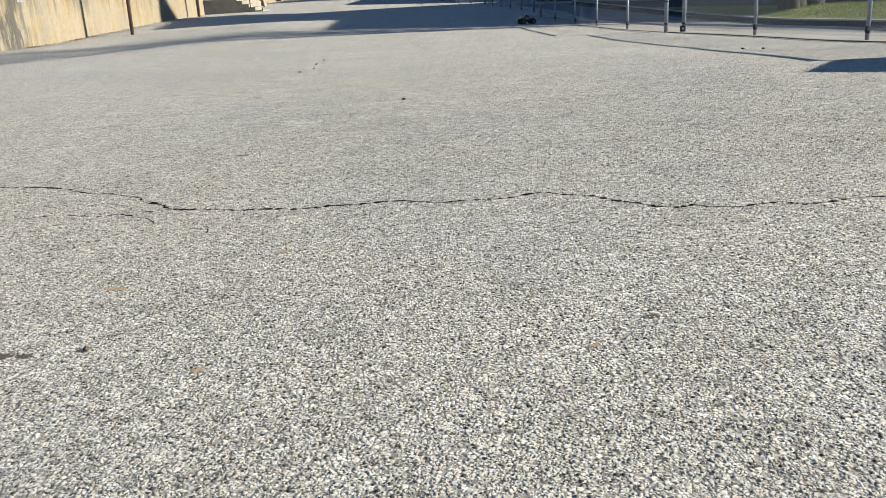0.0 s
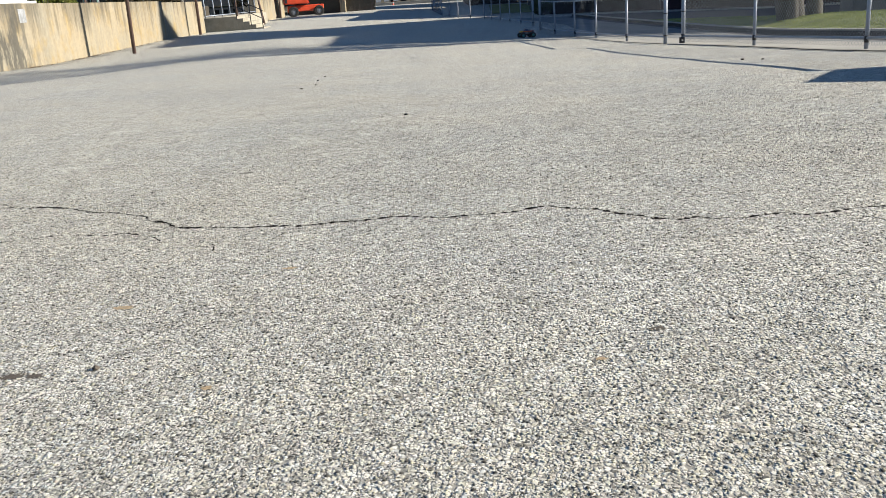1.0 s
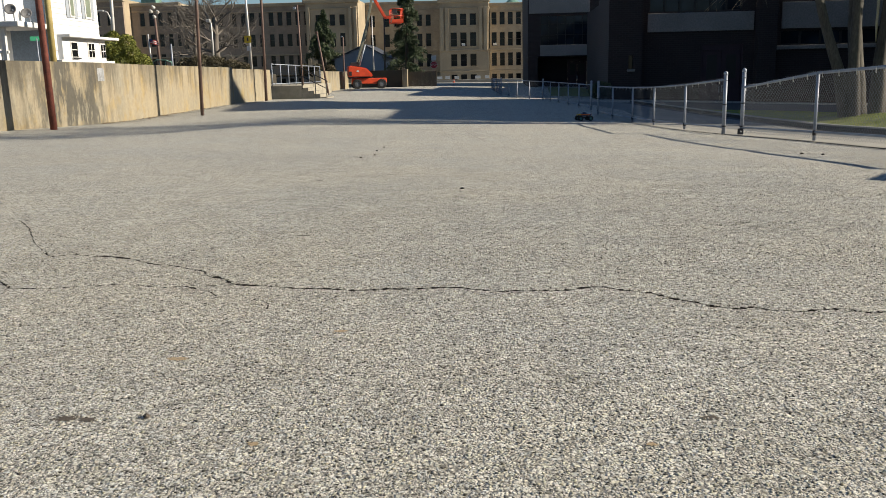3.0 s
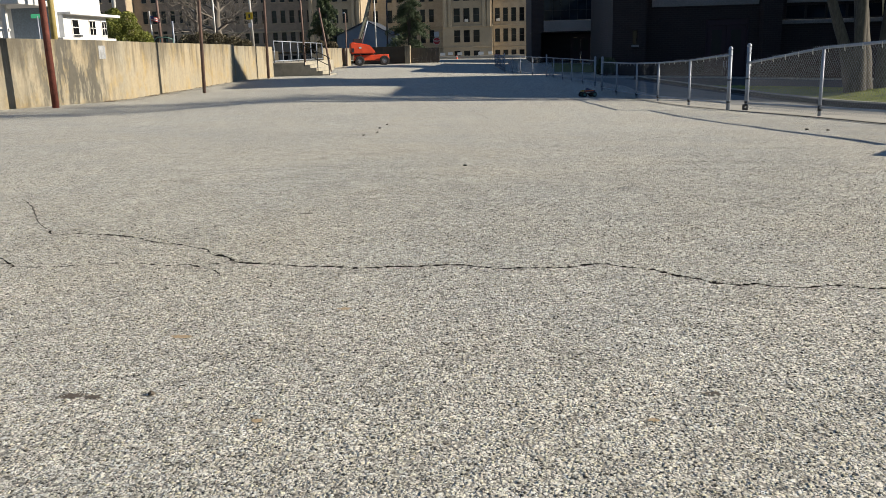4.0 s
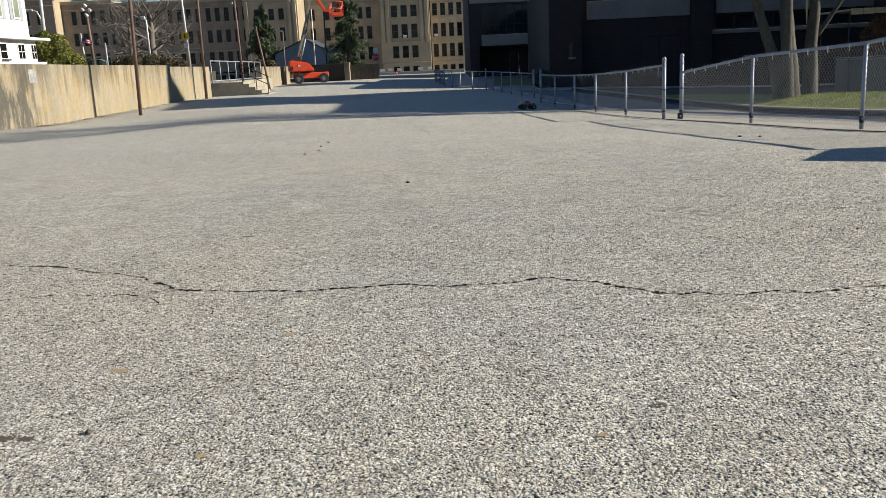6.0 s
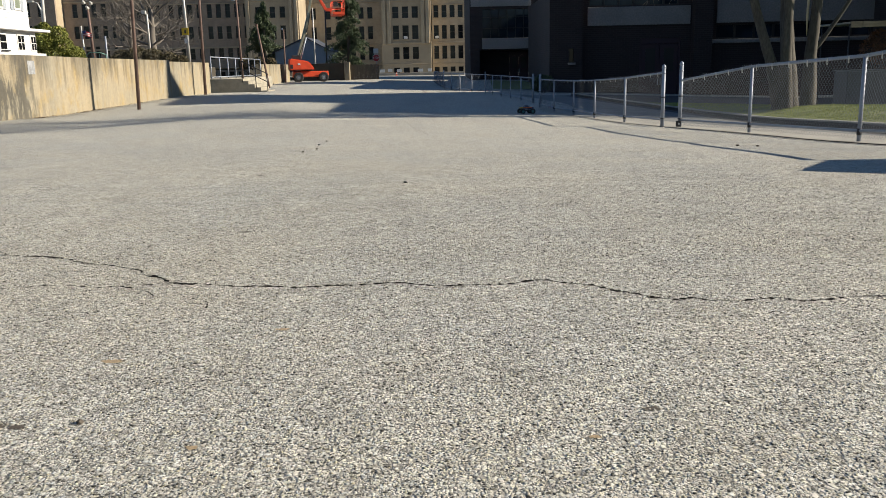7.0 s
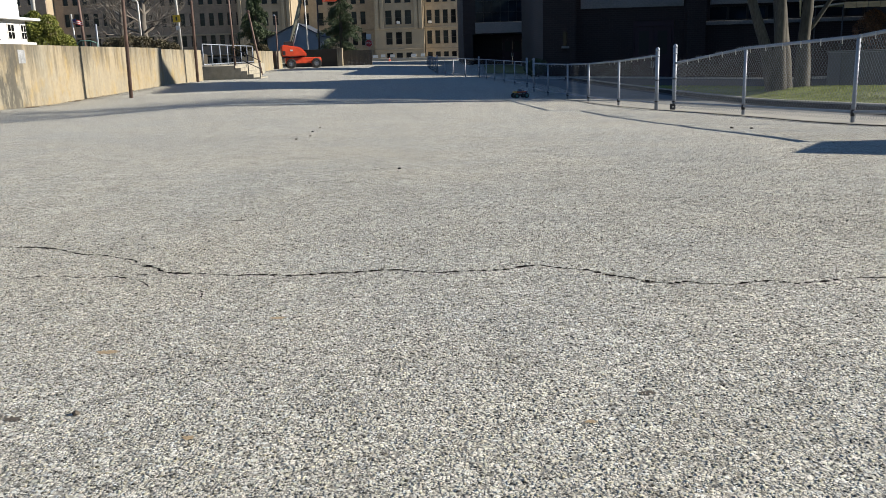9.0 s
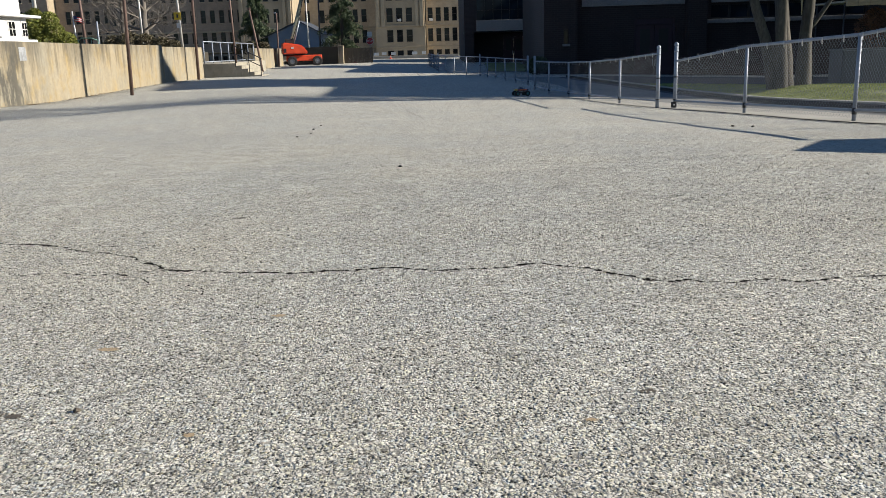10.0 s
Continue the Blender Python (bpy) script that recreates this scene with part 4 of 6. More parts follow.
for x in (-32.5, -25.4, -24.5):
    part("pilaster", boxed(x, x + 0.55, -0.35, -0.004, 1.8, 12.6, 0.05), M_TAN, mid)
left_cols = [-56.0 + 1.62 * k + 0.75 * (k // 5) for k in range(12)]
LEFT_ROWS = [(3.2, 2.1), (6.6, 2.15), (10.15, 2.3)]
school_wing("school_left_wing", "brown brick school wing in shade with rows of windows", -56.5, -32.8, 150.5, -0.9, 13.9, 14, [c for c in left_cols if c < -41.5] + [-40.5, -38.92, -37.33, -35.75, -34.2], 0.85, LEFT_ROWS, M_BROWNBRICK)
school_wing("school_far_left_wing", "brown brick school wing with closely set windows", -65.2, -56.6, 150.5, -0.9, 14.55, 14, [-63.7 + 1.645 * k for k in range(5)], 0.86, [(z + 0.5, h) for z, h in LEFT_ROWS], M_BROWNBRICK)
school_wing("school_west_pavilion", "dark tan school pavilion with a sunlit side wall", -80.0, -65.3, 147.5, -0.9, 15.2, 17, [-78.0, -76.0, -72.4, -70.4, -68.3], 0.8, [(z + 0.6, h) for z, h in LEFT_ROWS], M_BROWNBRICK)
for x0, x1, y, z0, z1 in ((-65.0, -62.2, 156, 14.3, 18.2), (-7.2, -5.4, 156, 13.3, 15.3)):
    v = thing("roof_vent_tower", "green copper ventilator tower on the school roof", "roof vent", ((x0 + x1) / 2, y, z0 - 0.3))
    w = (x1 - x0) / 2
    part("body", boxed(-w, w, -w, w, 0, z1 - z0, 0.05), M_COPPER, v)
    part("cap", boxed(-w - 0.2, w + 0.2, -w - 0.2, w + 0.2, z1 - z0 + 0.002, z1 - z0 + 0.3, 0.08), M_COPPER, v)
dm = thing("roof_ventilator", "round copper roof ventilator on the school roof", "roof vent", (2.3, 158, 12.3))
bm = bmesh.new()
bmesh.ops.create_cone(bm, cap_ends=True, segments=12, radius1=1.9, radius2=0.6, depth=0.9, matrix=Matrix.Translation((0, 0, 1.3)))
part("hood", bm, M_COPPER, dm)
bm = bmesh.new()
bmesh.ops.create_cone(bm, cap_ends=True, segments=12, radius1=1.1, radius2=1.1, depth=0.9, matrix=Matrix.Translation((0, 0, 0.4)))
part("drum", bm, M_ROOF, dm)
# white blinds and window units behind the lower panes
for x, z, w, h in ((-10.9, 0.3, 0.9, 0.5), (-9.5, 0.35, 0.8, 0.5), (-7.9, 0.3, 0.8, 0.5), (-4.3, 0.3, 0.9, 0.5), (-2.6, 0.3, 0.7, 0.5)):
    tagged(part("notice_board", boxed(x, x + w, 148.44, 148.495, z, z + h, 0.01), M_WHITE), "white board fixed to the school's base", "board", "white boards on the school")
for x, z in ((-6.55, 5.86), (-1.2, 5.9)):
    tagged(part("air_conditioner", boxed(x, x + 0.6, 148.1 if x < -2 else 151.1, 148.7 if x < -2 else 151.7, z, z + 0.42, 0.03), M_WHITE), "white window air conditioner unit", "air conditioner", "window units on the school")
tagged(part("low_wall", boxed(-12.0, 3.0, 120.0, 120.4, -0.6, 0.35, 0.03), M_WALK), "low pale concrete wall before the school", "low wall", kind="structure")


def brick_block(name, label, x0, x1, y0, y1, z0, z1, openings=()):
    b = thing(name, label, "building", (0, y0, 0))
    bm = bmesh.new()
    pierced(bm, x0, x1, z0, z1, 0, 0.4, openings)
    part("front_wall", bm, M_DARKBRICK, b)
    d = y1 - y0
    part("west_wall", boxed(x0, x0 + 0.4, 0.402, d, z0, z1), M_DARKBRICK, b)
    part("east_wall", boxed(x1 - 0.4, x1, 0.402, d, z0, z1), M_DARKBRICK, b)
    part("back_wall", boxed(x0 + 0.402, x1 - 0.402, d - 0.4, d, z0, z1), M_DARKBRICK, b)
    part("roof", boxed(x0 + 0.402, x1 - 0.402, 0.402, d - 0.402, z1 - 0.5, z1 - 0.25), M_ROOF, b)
    return b


def double_door(b, x, z, w, h, y):
    for k in (0, 1):
        d = part("door", boxed(x + k * w / 2 + 0.01, x + (k + 1) * w / 2 - 0.01, y, y + 0.06, z, z + h, 0.006), M_DOOR, b, "dark maroon steel door leaf")
        part("vision_panel", boxed(x + k * w / 2 + w * 0.12, x + (k + 1) * w / 2 - w * 0.12, y - 0.012, y - 0.002, z + h * 0.5, z + h * 0.92), M_DARKPANE, d)
        part("handle", boxed(x + w / 2 + (0.06 if k else -0.1), x + w / 2 + (0.1 if k else -0.06), y - 0.06, y - 0.004, z + 0.85, z + 1.25, 0.008), M_GALV, d)


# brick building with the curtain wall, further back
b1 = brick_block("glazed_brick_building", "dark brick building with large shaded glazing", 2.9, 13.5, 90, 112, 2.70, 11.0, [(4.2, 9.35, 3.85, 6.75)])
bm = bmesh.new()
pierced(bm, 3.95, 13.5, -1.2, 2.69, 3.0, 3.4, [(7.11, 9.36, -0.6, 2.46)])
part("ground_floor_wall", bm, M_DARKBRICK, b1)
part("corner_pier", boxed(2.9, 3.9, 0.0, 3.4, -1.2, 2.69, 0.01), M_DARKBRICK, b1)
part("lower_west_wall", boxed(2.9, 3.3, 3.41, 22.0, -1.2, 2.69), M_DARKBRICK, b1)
# unseen end wall, added to keep the sun out of the recess
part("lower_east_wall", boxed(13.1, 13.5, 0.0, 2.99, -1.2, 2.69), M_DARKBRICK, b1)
part("soffit", boxed(2.9, 13.5, 0.42, 3.6, 2.60, 2.698), M_DARKFRAME, b1)
part("spandrel", boxed(4.15, 9.4, -0.10, -0.004, 2.72, 3.82, 0.01), M_SPANDREL, b1, "pale grey spandrel band")
part("spandrel", boxed(3.0, 9.2, -0.10, -0.004, 7.0, 8.8, 0.01), M_SPANDREL, b1, "pale grey upper band")
part("spandrel", boxed(10.75, 13.4, -0.10, -0.004, 2.84, 3.82, 0.01), M_SPANDREL, b1, "pale grey spandrel band")
part("window_sill", boxed(11.1, 13.4, 2.88, 2.996, 1.96, 2.1, 0.01), M_SPANDREL, b1, "pale grey stone sill")
for i in range(6):
    x = 4.2 + 5.15 * i / 6
    part("pane", boxed(x + 0.02, x + 5.15 / 6 - 0.02, 0.15, 0.17, 3.87, 6.73), M_BLUEGLASS, b1)
    part("mullion", boxed(x - 0.03, x + 0.03, 0.05, 0.25, 3.86, 6.74), M_DARKFRAME, b1)
for z in (4.8, 5.9):
    part("transom", boxed(4.2, 9.35, 0.06, 0.24, z, z + 0.06), M_DARKFRAME, b1)
double_door(b1, 7.21, -0.6, 2.05, 2.70, 3.12)
for x0, x1, z0, z1 in ((7.113, 7.205, -0.6, 2.457), (9.265, 9.357, -0.6, 2.457), (7.21, 9.26, 2.11, 2.457)):
    part("door_frame", boxed(x0, x1, 3.06, 3.24, z0, z1, 0.006), M_DOOR, b1)

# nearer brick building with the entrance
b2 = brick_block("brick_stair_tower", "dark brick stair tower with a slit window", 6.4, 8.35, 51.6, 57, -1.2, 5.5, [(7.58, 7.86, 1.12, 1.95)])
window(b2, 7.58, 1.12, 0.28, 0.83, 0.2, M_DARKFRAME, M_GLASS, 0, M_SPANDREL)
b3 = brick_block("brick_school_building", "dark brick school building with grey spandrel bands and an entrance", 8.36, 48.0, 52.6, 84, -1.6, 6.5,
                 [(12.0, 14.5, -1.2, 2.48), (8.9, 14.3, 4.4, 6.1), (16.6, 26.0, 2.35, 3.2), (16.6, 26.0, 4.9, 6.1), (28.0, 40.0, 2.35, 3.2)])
part("spandrel", boxed(8.8, 15.0, -0.10, -0.004, 3.26, 4.34, 0.01), M_SPANDREL, b3, "pale grey spandrel band")
part("spandrel", boxed(16.6, 26.3, -0.10, -0.004, 3.28, 4.8, 0.01), M_SPANDREL, b3, "pale grey spandrel band")
part("window_sill", boxed(16.3, 26.3, -0.16, -0.004, 2.08, 2.32, 0.01), M_SPANDREL, b3, "pale grey stone sill")
part("window_sill", boxed(27.8, 40.2, -0.16, -0.004, 2.08, 2.32, 0.01), M_SPANDREL, b3, "pale grey stone sill")
for x0, x1, z0, z1, n in ((8.9, 14.3, 4.4, 6.1, 6), (16.6, 26.0, 2.35, 3.2, 8), (16.6, 26.0, 4.9, 6.1, 8), (28.0, 40.0, 2.35, 3.2, 9)):
    for i in range(n):
        a, c = x0 + (x1 - x0) * i / n, x0 + (x1 - x0) * (i + 1) / n
        window(b3, a, z0, c - a, z1 - z0, 0.2, M_DARKFRAME, M_BLUEGLASS, 0)
double_door(b3, 12.12, -1.2, 2.26, 3.32, 0.12)
for x0, x1, z0, z1 in ((12.003, 12.115, -1.2, 2.477), (14.385, 14.497, -1.2, 2.477), (12.12, 14.38, 2.13, 2.477)):
    part("door_frame", boxed(x0, x1, 0.06, 0.24, z0, z1, 0.006), M_DOOR, b3)
part("pier", boxed(15.1, 16.2, -0.7, -0.004, -1.6, 6.5, 0.02), M_DARKBRICK, b3)
# hidden wall, added to block sun through the gap between the buildings
part("link_wall", boxed(14.0, 14.4, 31.404, 38.0, -1.6, 6.0), M_DARKBRICK, b3)
# unseen roof block, added to cast the thin shadow strip near the lift
part("penthouse", boxed(12.5, 17.0, 11.5, 20.5, 6.3, 11.9, 0.02), M_DARKBRICK, b3)
# its tall east wing, unseen, outlined so that its shadow falls over the lot
wing = thing("east_wing", "unseen tall dark brick wing, outlined to shade the lot", "building", (26, 0, 0))


def wing_block(name, x0, x1, outline):
    """A block of the wing: its gable outline, as (y, z), drawn through from x0 to x1."""
    bm = bmesh.new()
    prism(bm, outline, x0, x1)
    for v in bm.verts:
        v.co = Vector((v.co.y, v.co.x, v.co.z))
    bmesh.ops.recalc_face_normals(bm, faces=bm.faces)
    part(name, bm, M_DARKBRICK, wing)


wing_block("low_wing_wall", -6.0, 8.0, [(25.2, -1.5), (32.1, -1.5), (32.1, 10.95), (25.2, 10.75)])
wing_block("gabled_wall", -3.6, 10.4, [(32.12, -1.5), (39.58, -1.5), (39.58, 13.3), (39.3, 15.2), (39.1, 15.9), (36.5, 17.95), (36.3, 15.7), (32.12, 15.3)])
wing_block("wing_wall", 0.0, 14.0, [(39.6, -1.5), (52.4, -1.5), (52.4, 9.6), (47.6, 11.8), (44.6, 13.1), (40.8, 14.5), (39.6, 15.0)])

# ---- white house behind the wall ----
h = thing("white_house", "white clapboard house with shaded porch behind the wall", "house", (-17.0, 31.9, 1.25))
part("wall", boxed(-9.0, 0.0, 0.0, 3.9, 0.0, 7.4, 0.01), M_SIDING, h)
slat = None
for i in range(36):
    if slat is None:
        slat = part("clapboard", boxed(0.002, 0.022, 0.0, 3.9, 0.0, 0.19, 0.004), M_SIDING, h)
        ob = slat
    else:
        ob = link("clapboard", slat.data, h)
    ob.location = (0, 0, 0.2 * i + 0.05)
for y, z, w, hh in ((1.48, 2.36, 0.40, 1.45), (2.74, 2.38, 0.54, 1.5)):
    f = part("window", boxed(0.024, 0.07, y, y + w, z, z + hh, 0.01), M_WHITE, h)
    part("pane", boxed(0.072, 0.08, y + 0.08, y + w - 0.08, z + 0.08, z + hh - 0.08), M_CURTAIN, f)
    for s in (-0.24, w + 0.03):
        part("shutter", boxed(0.024, 0.06, y + s, y + s + 0.21, z - 0.02, z + hh + 0.02, 0.01), M_SHUTTER, f)
bm = bmesh.new()
prism(bm, [(-9.5, 7.35), (0.45, 7.35), (-4.5, 10.2)], -0.4, 4.3)
part("roof", bm, M_ROOF, h)
part("lower_room", boxed(0.03, 0.22, 0.3, 3.9, -0.1, 1.55, 0.01), M_SIDING, h)
part("awning", boxed(0.03, 0.55, 0.3, 4.6, 1.555, 1.66, 0.02), M_SIDING, h, "pale grey awning edge")
part("base_ledge", boxed(0.03, 0.36, -0.1, 4.4, -0.1, 0.70, 0.02), M_WHITE, h)
for y, wide, panes in ((0.9, 0.54, 1), (2.30, 0.56, 2), (3.38, 0.46, 2)):
    f = part("window", boxed(0.22, 0.25, y, y + wide, 0.78, 1.42, 0.01), M_WHITE, h)
    for k in range(panes):
        a, c = y + 0.05 + k * (wide - 0.04) / panes, y + 0.01 + (k + 1) * (wide - 0.04) / panes - 0.01
        part("pane", boxed(0.252, 0.258, a, c, 0.83, 1.37), M_GLASS, f)
        part("glazing_bar", boxed(0.26, 0.268, a, c, 1.08, 1.11), M_WHITE, f)
    if panes == 1:
        part("sill_clutter", boxed(0.252, 0.33, y + 0.05, y + wide + 0.1, 0.74, 0.80, 0.02), M_DARKSTEEL, f)
part("porch_floor", boxed(-9.0, 0.0, -2.2, -0.02, -0.1, 0.25, 0.02), M_WHITE, h)
part("porch_roof", boxed(-9.2, 0.1, -2.4, -0.02, 1.80, 2.0, 0.03), M_WHITE, h, "white porch roof edge")
for x in (-8.6, -6.2, -3.8, -1.9, -0.7):
    part("porch_post", boxed(x, x + 0.14, -2.2, -2.06, 0.25, 1.797, 0.01), M_WHITE, h)
part("upper_porch", boxed(-9.0, -0.95, -2.2, -0.035, 2.003, 7.2, 0.02), M_SIDING, h, "white boarded upper porch")
part("lower_porch", boxed(-9.0, -2.2, -1.9, -0.08, 0.253, 1.797, 0.02), M_SIDING, h)
part("hose_box", boxed(-1.75, -1.45, -1.2, -1.0, 0.7, 1.35, 0.02), M_WHITE, h)
part("railing", boxed(-9.0, -0.5, -2.18, -2.1, 0.9, 1.0, 0.01), M_WHITE, h)
for i in range(28):
    part("baluster", boxed(-8.9 + 0.3 * i, -8.86 + 0.3 * i, -2.16, -2.12, 0.25, 0.9), M_WHITE, h)
part("front_door", boxed(-3.4, -2.4, -0.06, -0.004, 0.25, 2.0, 0.01), M_BLUEGREY, h)
for x in (-7.4, -5.4, -3.4):
    f = part("window", boxed(x, x + 0.9, -0.06, -0.004, 2.9, 4.4, 0.01), M_WHITE, h)
    part("pane", boxed(x + 0.08, x + 0.82, -0.072, -0.064, 2.98, 4.32), M_GLASS, f)
# blue grey sheet over the white south wall, coloured as its shade
part("corner_panel", boxed(-1.6, -0.06, -0.03, -0.004, 0.3, 7.2, 0.005), M_BLUEGREY, h, "blue grey sheet that paints the south wall's shade")
for x, y in ((-0.14, 29.72), (-0.62, 31.6)):
    d = thing("satellite_dish", "round satellite dish on the house porch", "satellite dish", (-17.0 + x, y, 3.25), group="satellite dishes")
    bm = bmesh.new()
    bmesh.ops.create_uvsphere(bm, u_segments=20, v_segments=12, radius=0.28)
    bmesh.ops.delete(bm, geom=[v for v in bm.verts if v.co.z > -0.16], context="VERTS")
    bmesh.ops.solidify(bm, geom=bm.faces[:], thickness=0.015)
    ob = part("dish", bm, M_ROOF, d, smooth=True)
    ob.matrix_basis = pose(0, -0.26, 0.48, 70, 0, 20)
    tube("mast", [(0, 0, 0.0), (0, 0, 0.30), (0, -0.04, 0.40)], 0.022, M_GALV, d, n=8)

# blue grey garage
g = thing("garage", "blue grey metal garage with a gabled front", "garage", (0, 95, 0))
bm = bmesh.new()
prism(bm, [(-18.4, 0.8), (-12.7, 0.8), (-12.7, 3.15), (-15.0, 4.42), (-18.4, 2.98)], 0, 9)
part("wall", bm, M_BLUEGREY, g)
bm = bmesh.new()
prism(bm, [(-18.75, 2.84), (-15.0, 4.46), (-12.35, 3.0), (-12.35, 3.1), (-15.0, 4.58), (-18.75, 2.95)], -0.2, 9.2)
part("roof", bm, M_SLATE, g)

# ---- poles, lamps and signs ----
def pole(name, label, base, top, r0, r1, material, group="", category="pole"):
    p = thing(name, label, category, base, group=group)
    d = Vector(top) - Vector(base)
    tube("shaft", [(0, 0, -0.1), tuple(d * 0.5), tuple(d)], [r0, (r0 + r1) / 2, r1], material, p, n=12)
    return p


pole("steel_pole", "red rusted steel pole standing before the concrete wall", (-13.07, 24.04, -0.27), (-13.09, 24.0, 7.6), 0.10, 0.085, M_RUST)
pole("steel_pole", "rust brown steel pole on the lot", (-10.885, 30.45, -0.30), (-10.68, 30.5, 7.8), 0.064, 0.055, M_BROWN)
pole("steel_pole", "rust brown steel pole beside the wall", (-11.23, 40.4, 0), (-11.15, 40.45, 8.5), 0.07, 0.055, M_BROWN)
p = pole("lamp_pole", "brown pole with a small floodlight at the platform", (-10.35, 44.4, 0.68), (-10.42, 44.4, 4.75), 0.06, 0.05, M_BROWN, category="lamp pole")
part("floodlight", boxed(-0.30, -0.14, -0.08, 0.08, 3.85, 3.98, 0.03), M_GALV, p)
part("bracket", boxed(-0.26, -0.06, -0.03, 0.03, 3.982, 4.03), M_DARKSTEEL, p)
p = pole("leaning_pole", "leaning brown pole with a small lamp", (-10.7, 52.8, 0), (-11.25, 52.8, 3.75), 0.07, 0.055, M_BROWN, category="lamp pole")
part("lamp", boxed(-0.64, -0.48, -0.07, 0.07, 3.70, 3.84, 0.03), M_BROWN, p)
p = pole("lamp_pole", "thin brown lamp pole near the lift", (-13.37, 72.9, 0), (-13.3, 72.9, 4.4), 0.07, 0.055, M_BROWN, category="lamp pole")
part("lamp", boxed(-0.14, 0.04, -0.08, 0.08, 4.36, 4.48, 0.03), M_GALV, p)



YARD = 1.25
pole("steel_pole", "faded yellow pole behind the wall", (-16.03, 30.0, YARD), (-15.99, 30.0, 6.5), 0.11, 0.10, M_YELLOWPOLE)
pole("utility_pole", "pale utility pole behind the house", (-27.5, 60, YARD), (-27.25, 60, 10.5), 0.13, 0.10, M_WHITEPOLE, category="utility pole")
p = thing("street_lamp", "pale street lamp with a curved arm", "street lamp", (-27.75, 60.5, YARD))
tube("shaft", [(0, 0, -0.1), (0.05, 0, 3.3), (0.0, 0, 4.2), (-0.2, 0, 4.7), (-0.5, 0, 4.82)], [0.08, 0.07, 0.06, 0.05, 0.05], M_WHITEPOLE, p)
part("lamp_head", boxed(-0.95, -0.45, -0.12, 0.12, 4.74, 4.88, 0.05), M_WHITEPOLE, p)
p = pole("floodlight_pole", "brown pole with a cluster of white floodlights", (-22.6, 56, YARD), (-22.7, 56, 5.4), 0.11, 0.08, M_BROWN, category="lamp pole")
for x, z, a in ((-0.3, 4.35, 20), (-0.12, 4.6, -15), (0.16, 4.3, 30), (-0.1, 4.0, 0)):
    bm = bmesh.new()
    bmesh.ops.create_cone(bm, cap_ends=True, segments=12, radius1=0.12, radius2=0.05, depth=0.24)
    ob = part("floodlight", bm, M_WHITEPOLE, p)
    ob.matrix_basis = pose(x, -0.1, z, 60, a, 0)
p = thing("flagpole", "white flagpole with a small striped flag", "flagpole", (-20.66, 50, YARD))
tube("shaft", [(0, 0, -0.1), (-0.1, 0, 2.55)], 0.04, M_WHITEPOLE, p)
for i in range(5):
    v, f = [], []
    for k in range(9):
        x = 0.56 * k / 8
        dy = 0.05 * math.sin(k * 1.1)
        z = 2.28 - 0.05 * i - x * 0.28 - 0.02 * math.sin(k)
        v += [(-0.08 + x, dy, z), (-0.08 + x, dy, z - 0.05), (-0.08 + x, dy + 0.006, z), (-0.08 + x, dy + 0.006, z - 0.05)]
        if k:
            b = 4 * k
            f += [(b - 4, b, b + 1, b - 3), (b - 2, b - 1, b + 3, b + 2)]
    raw("flag_stripe", v, f, M_FLAGRED if i % 2 == 0 else M_WHITE, p)
part("flag_canton", boxed(-0.08, 0.14, -0.03, -0.018, 2.12, 2.28), M_FLAGBLUE, p)
pole("post", "short grey post behind the wall", (-19.43, 50, YARD), (-19.42, 50, 3.2), 0.06, 0.05, M_GALV, category="post")
gr = thing("green_railing", "low green pipe railing behind the wall", "railing", (-19.8, 48, YARD))
tube("top_rail", [(0, 0, 0.85), (0.2, 0, 1.0), (0.75, 0, 0.98), (1.1, 0, 0.85)], 0.03, M_COPPER, gr, n=8)
tube("lower_rail", [(0, 0, 0.55), (1.1, 0, 0.55)], 0.025, M_COPPER, gr, n=8)
for x in (0.0, 0.37, 0.74, 1.1):
    tube("post", [(x, 0, -0.05), (x, 0, 0.9)], 0.025, M_COPPER, gr, n=8)
p = thing("street_lamp", "pale lamp post with an angled head", "street lamp", (-23.67, 70, YARD))
tube("shaft", [(0, 0, -0.1), (0, 0, 4.4), (-0.1, 0, 4.5)], [0.09, 0.07, 0.06], M_WHITEPOLE, p)
part("lamp_head", boxed(-0.4, -0.05, -0.12, 0.12, 4.44, 4.72, 0.05), M_WHITEPOLE, p)
p = pole("sign_pole", "pale utility pole with a yellow road sign", (-18.16, 62, YARD), (-18.35, 62, 9.5), 0.09, 0.07, M_WHITEPOLE, category="sign pole")
ob = part("sign_board", boxed(-0.25, 0.25, -0.12, -0.10, -0.25, 0.25, 0.01), M_SIGNYELLOW, p, "yellow square road sign")
ob.location = (-0.14, 0, 2.65)
part("symbol", boxed(-0.20, -0.08, -0.128, -0.122, 2.52, 2.78, 0.004), M_DARKSTEEL, p, "dark bar symbol")
ob = part("sign_board", boxed(-0.15, 0.15, -0.12, -0.10, -0.16, 0.16, 0.01), M_WHITE, p, "small pale sign")
ob.location = (-0.1, 0, 2.0)
pole("thin_pole", "thin pale pole behind the lift", (-12.41, 84, 0.3), (-12.42, 84, 6.85), 0.07, 0.05, M_WHITEPOLE)
pole("mast", "dark thin mast behind the lift", (-11.6, 86, 0.2), (-11.47, 86, 7.1), 0.09, 0.07, M_DARKSTEEL, category="mast")
p = thing("street_name_sign", "small green street sign on a thin post", "street sign", (-15.46, 28, YARD))
tube("post", [(0, 0, -0.1), (0, 0, 1.3)], 0.022, M_GALV, p, n=8)
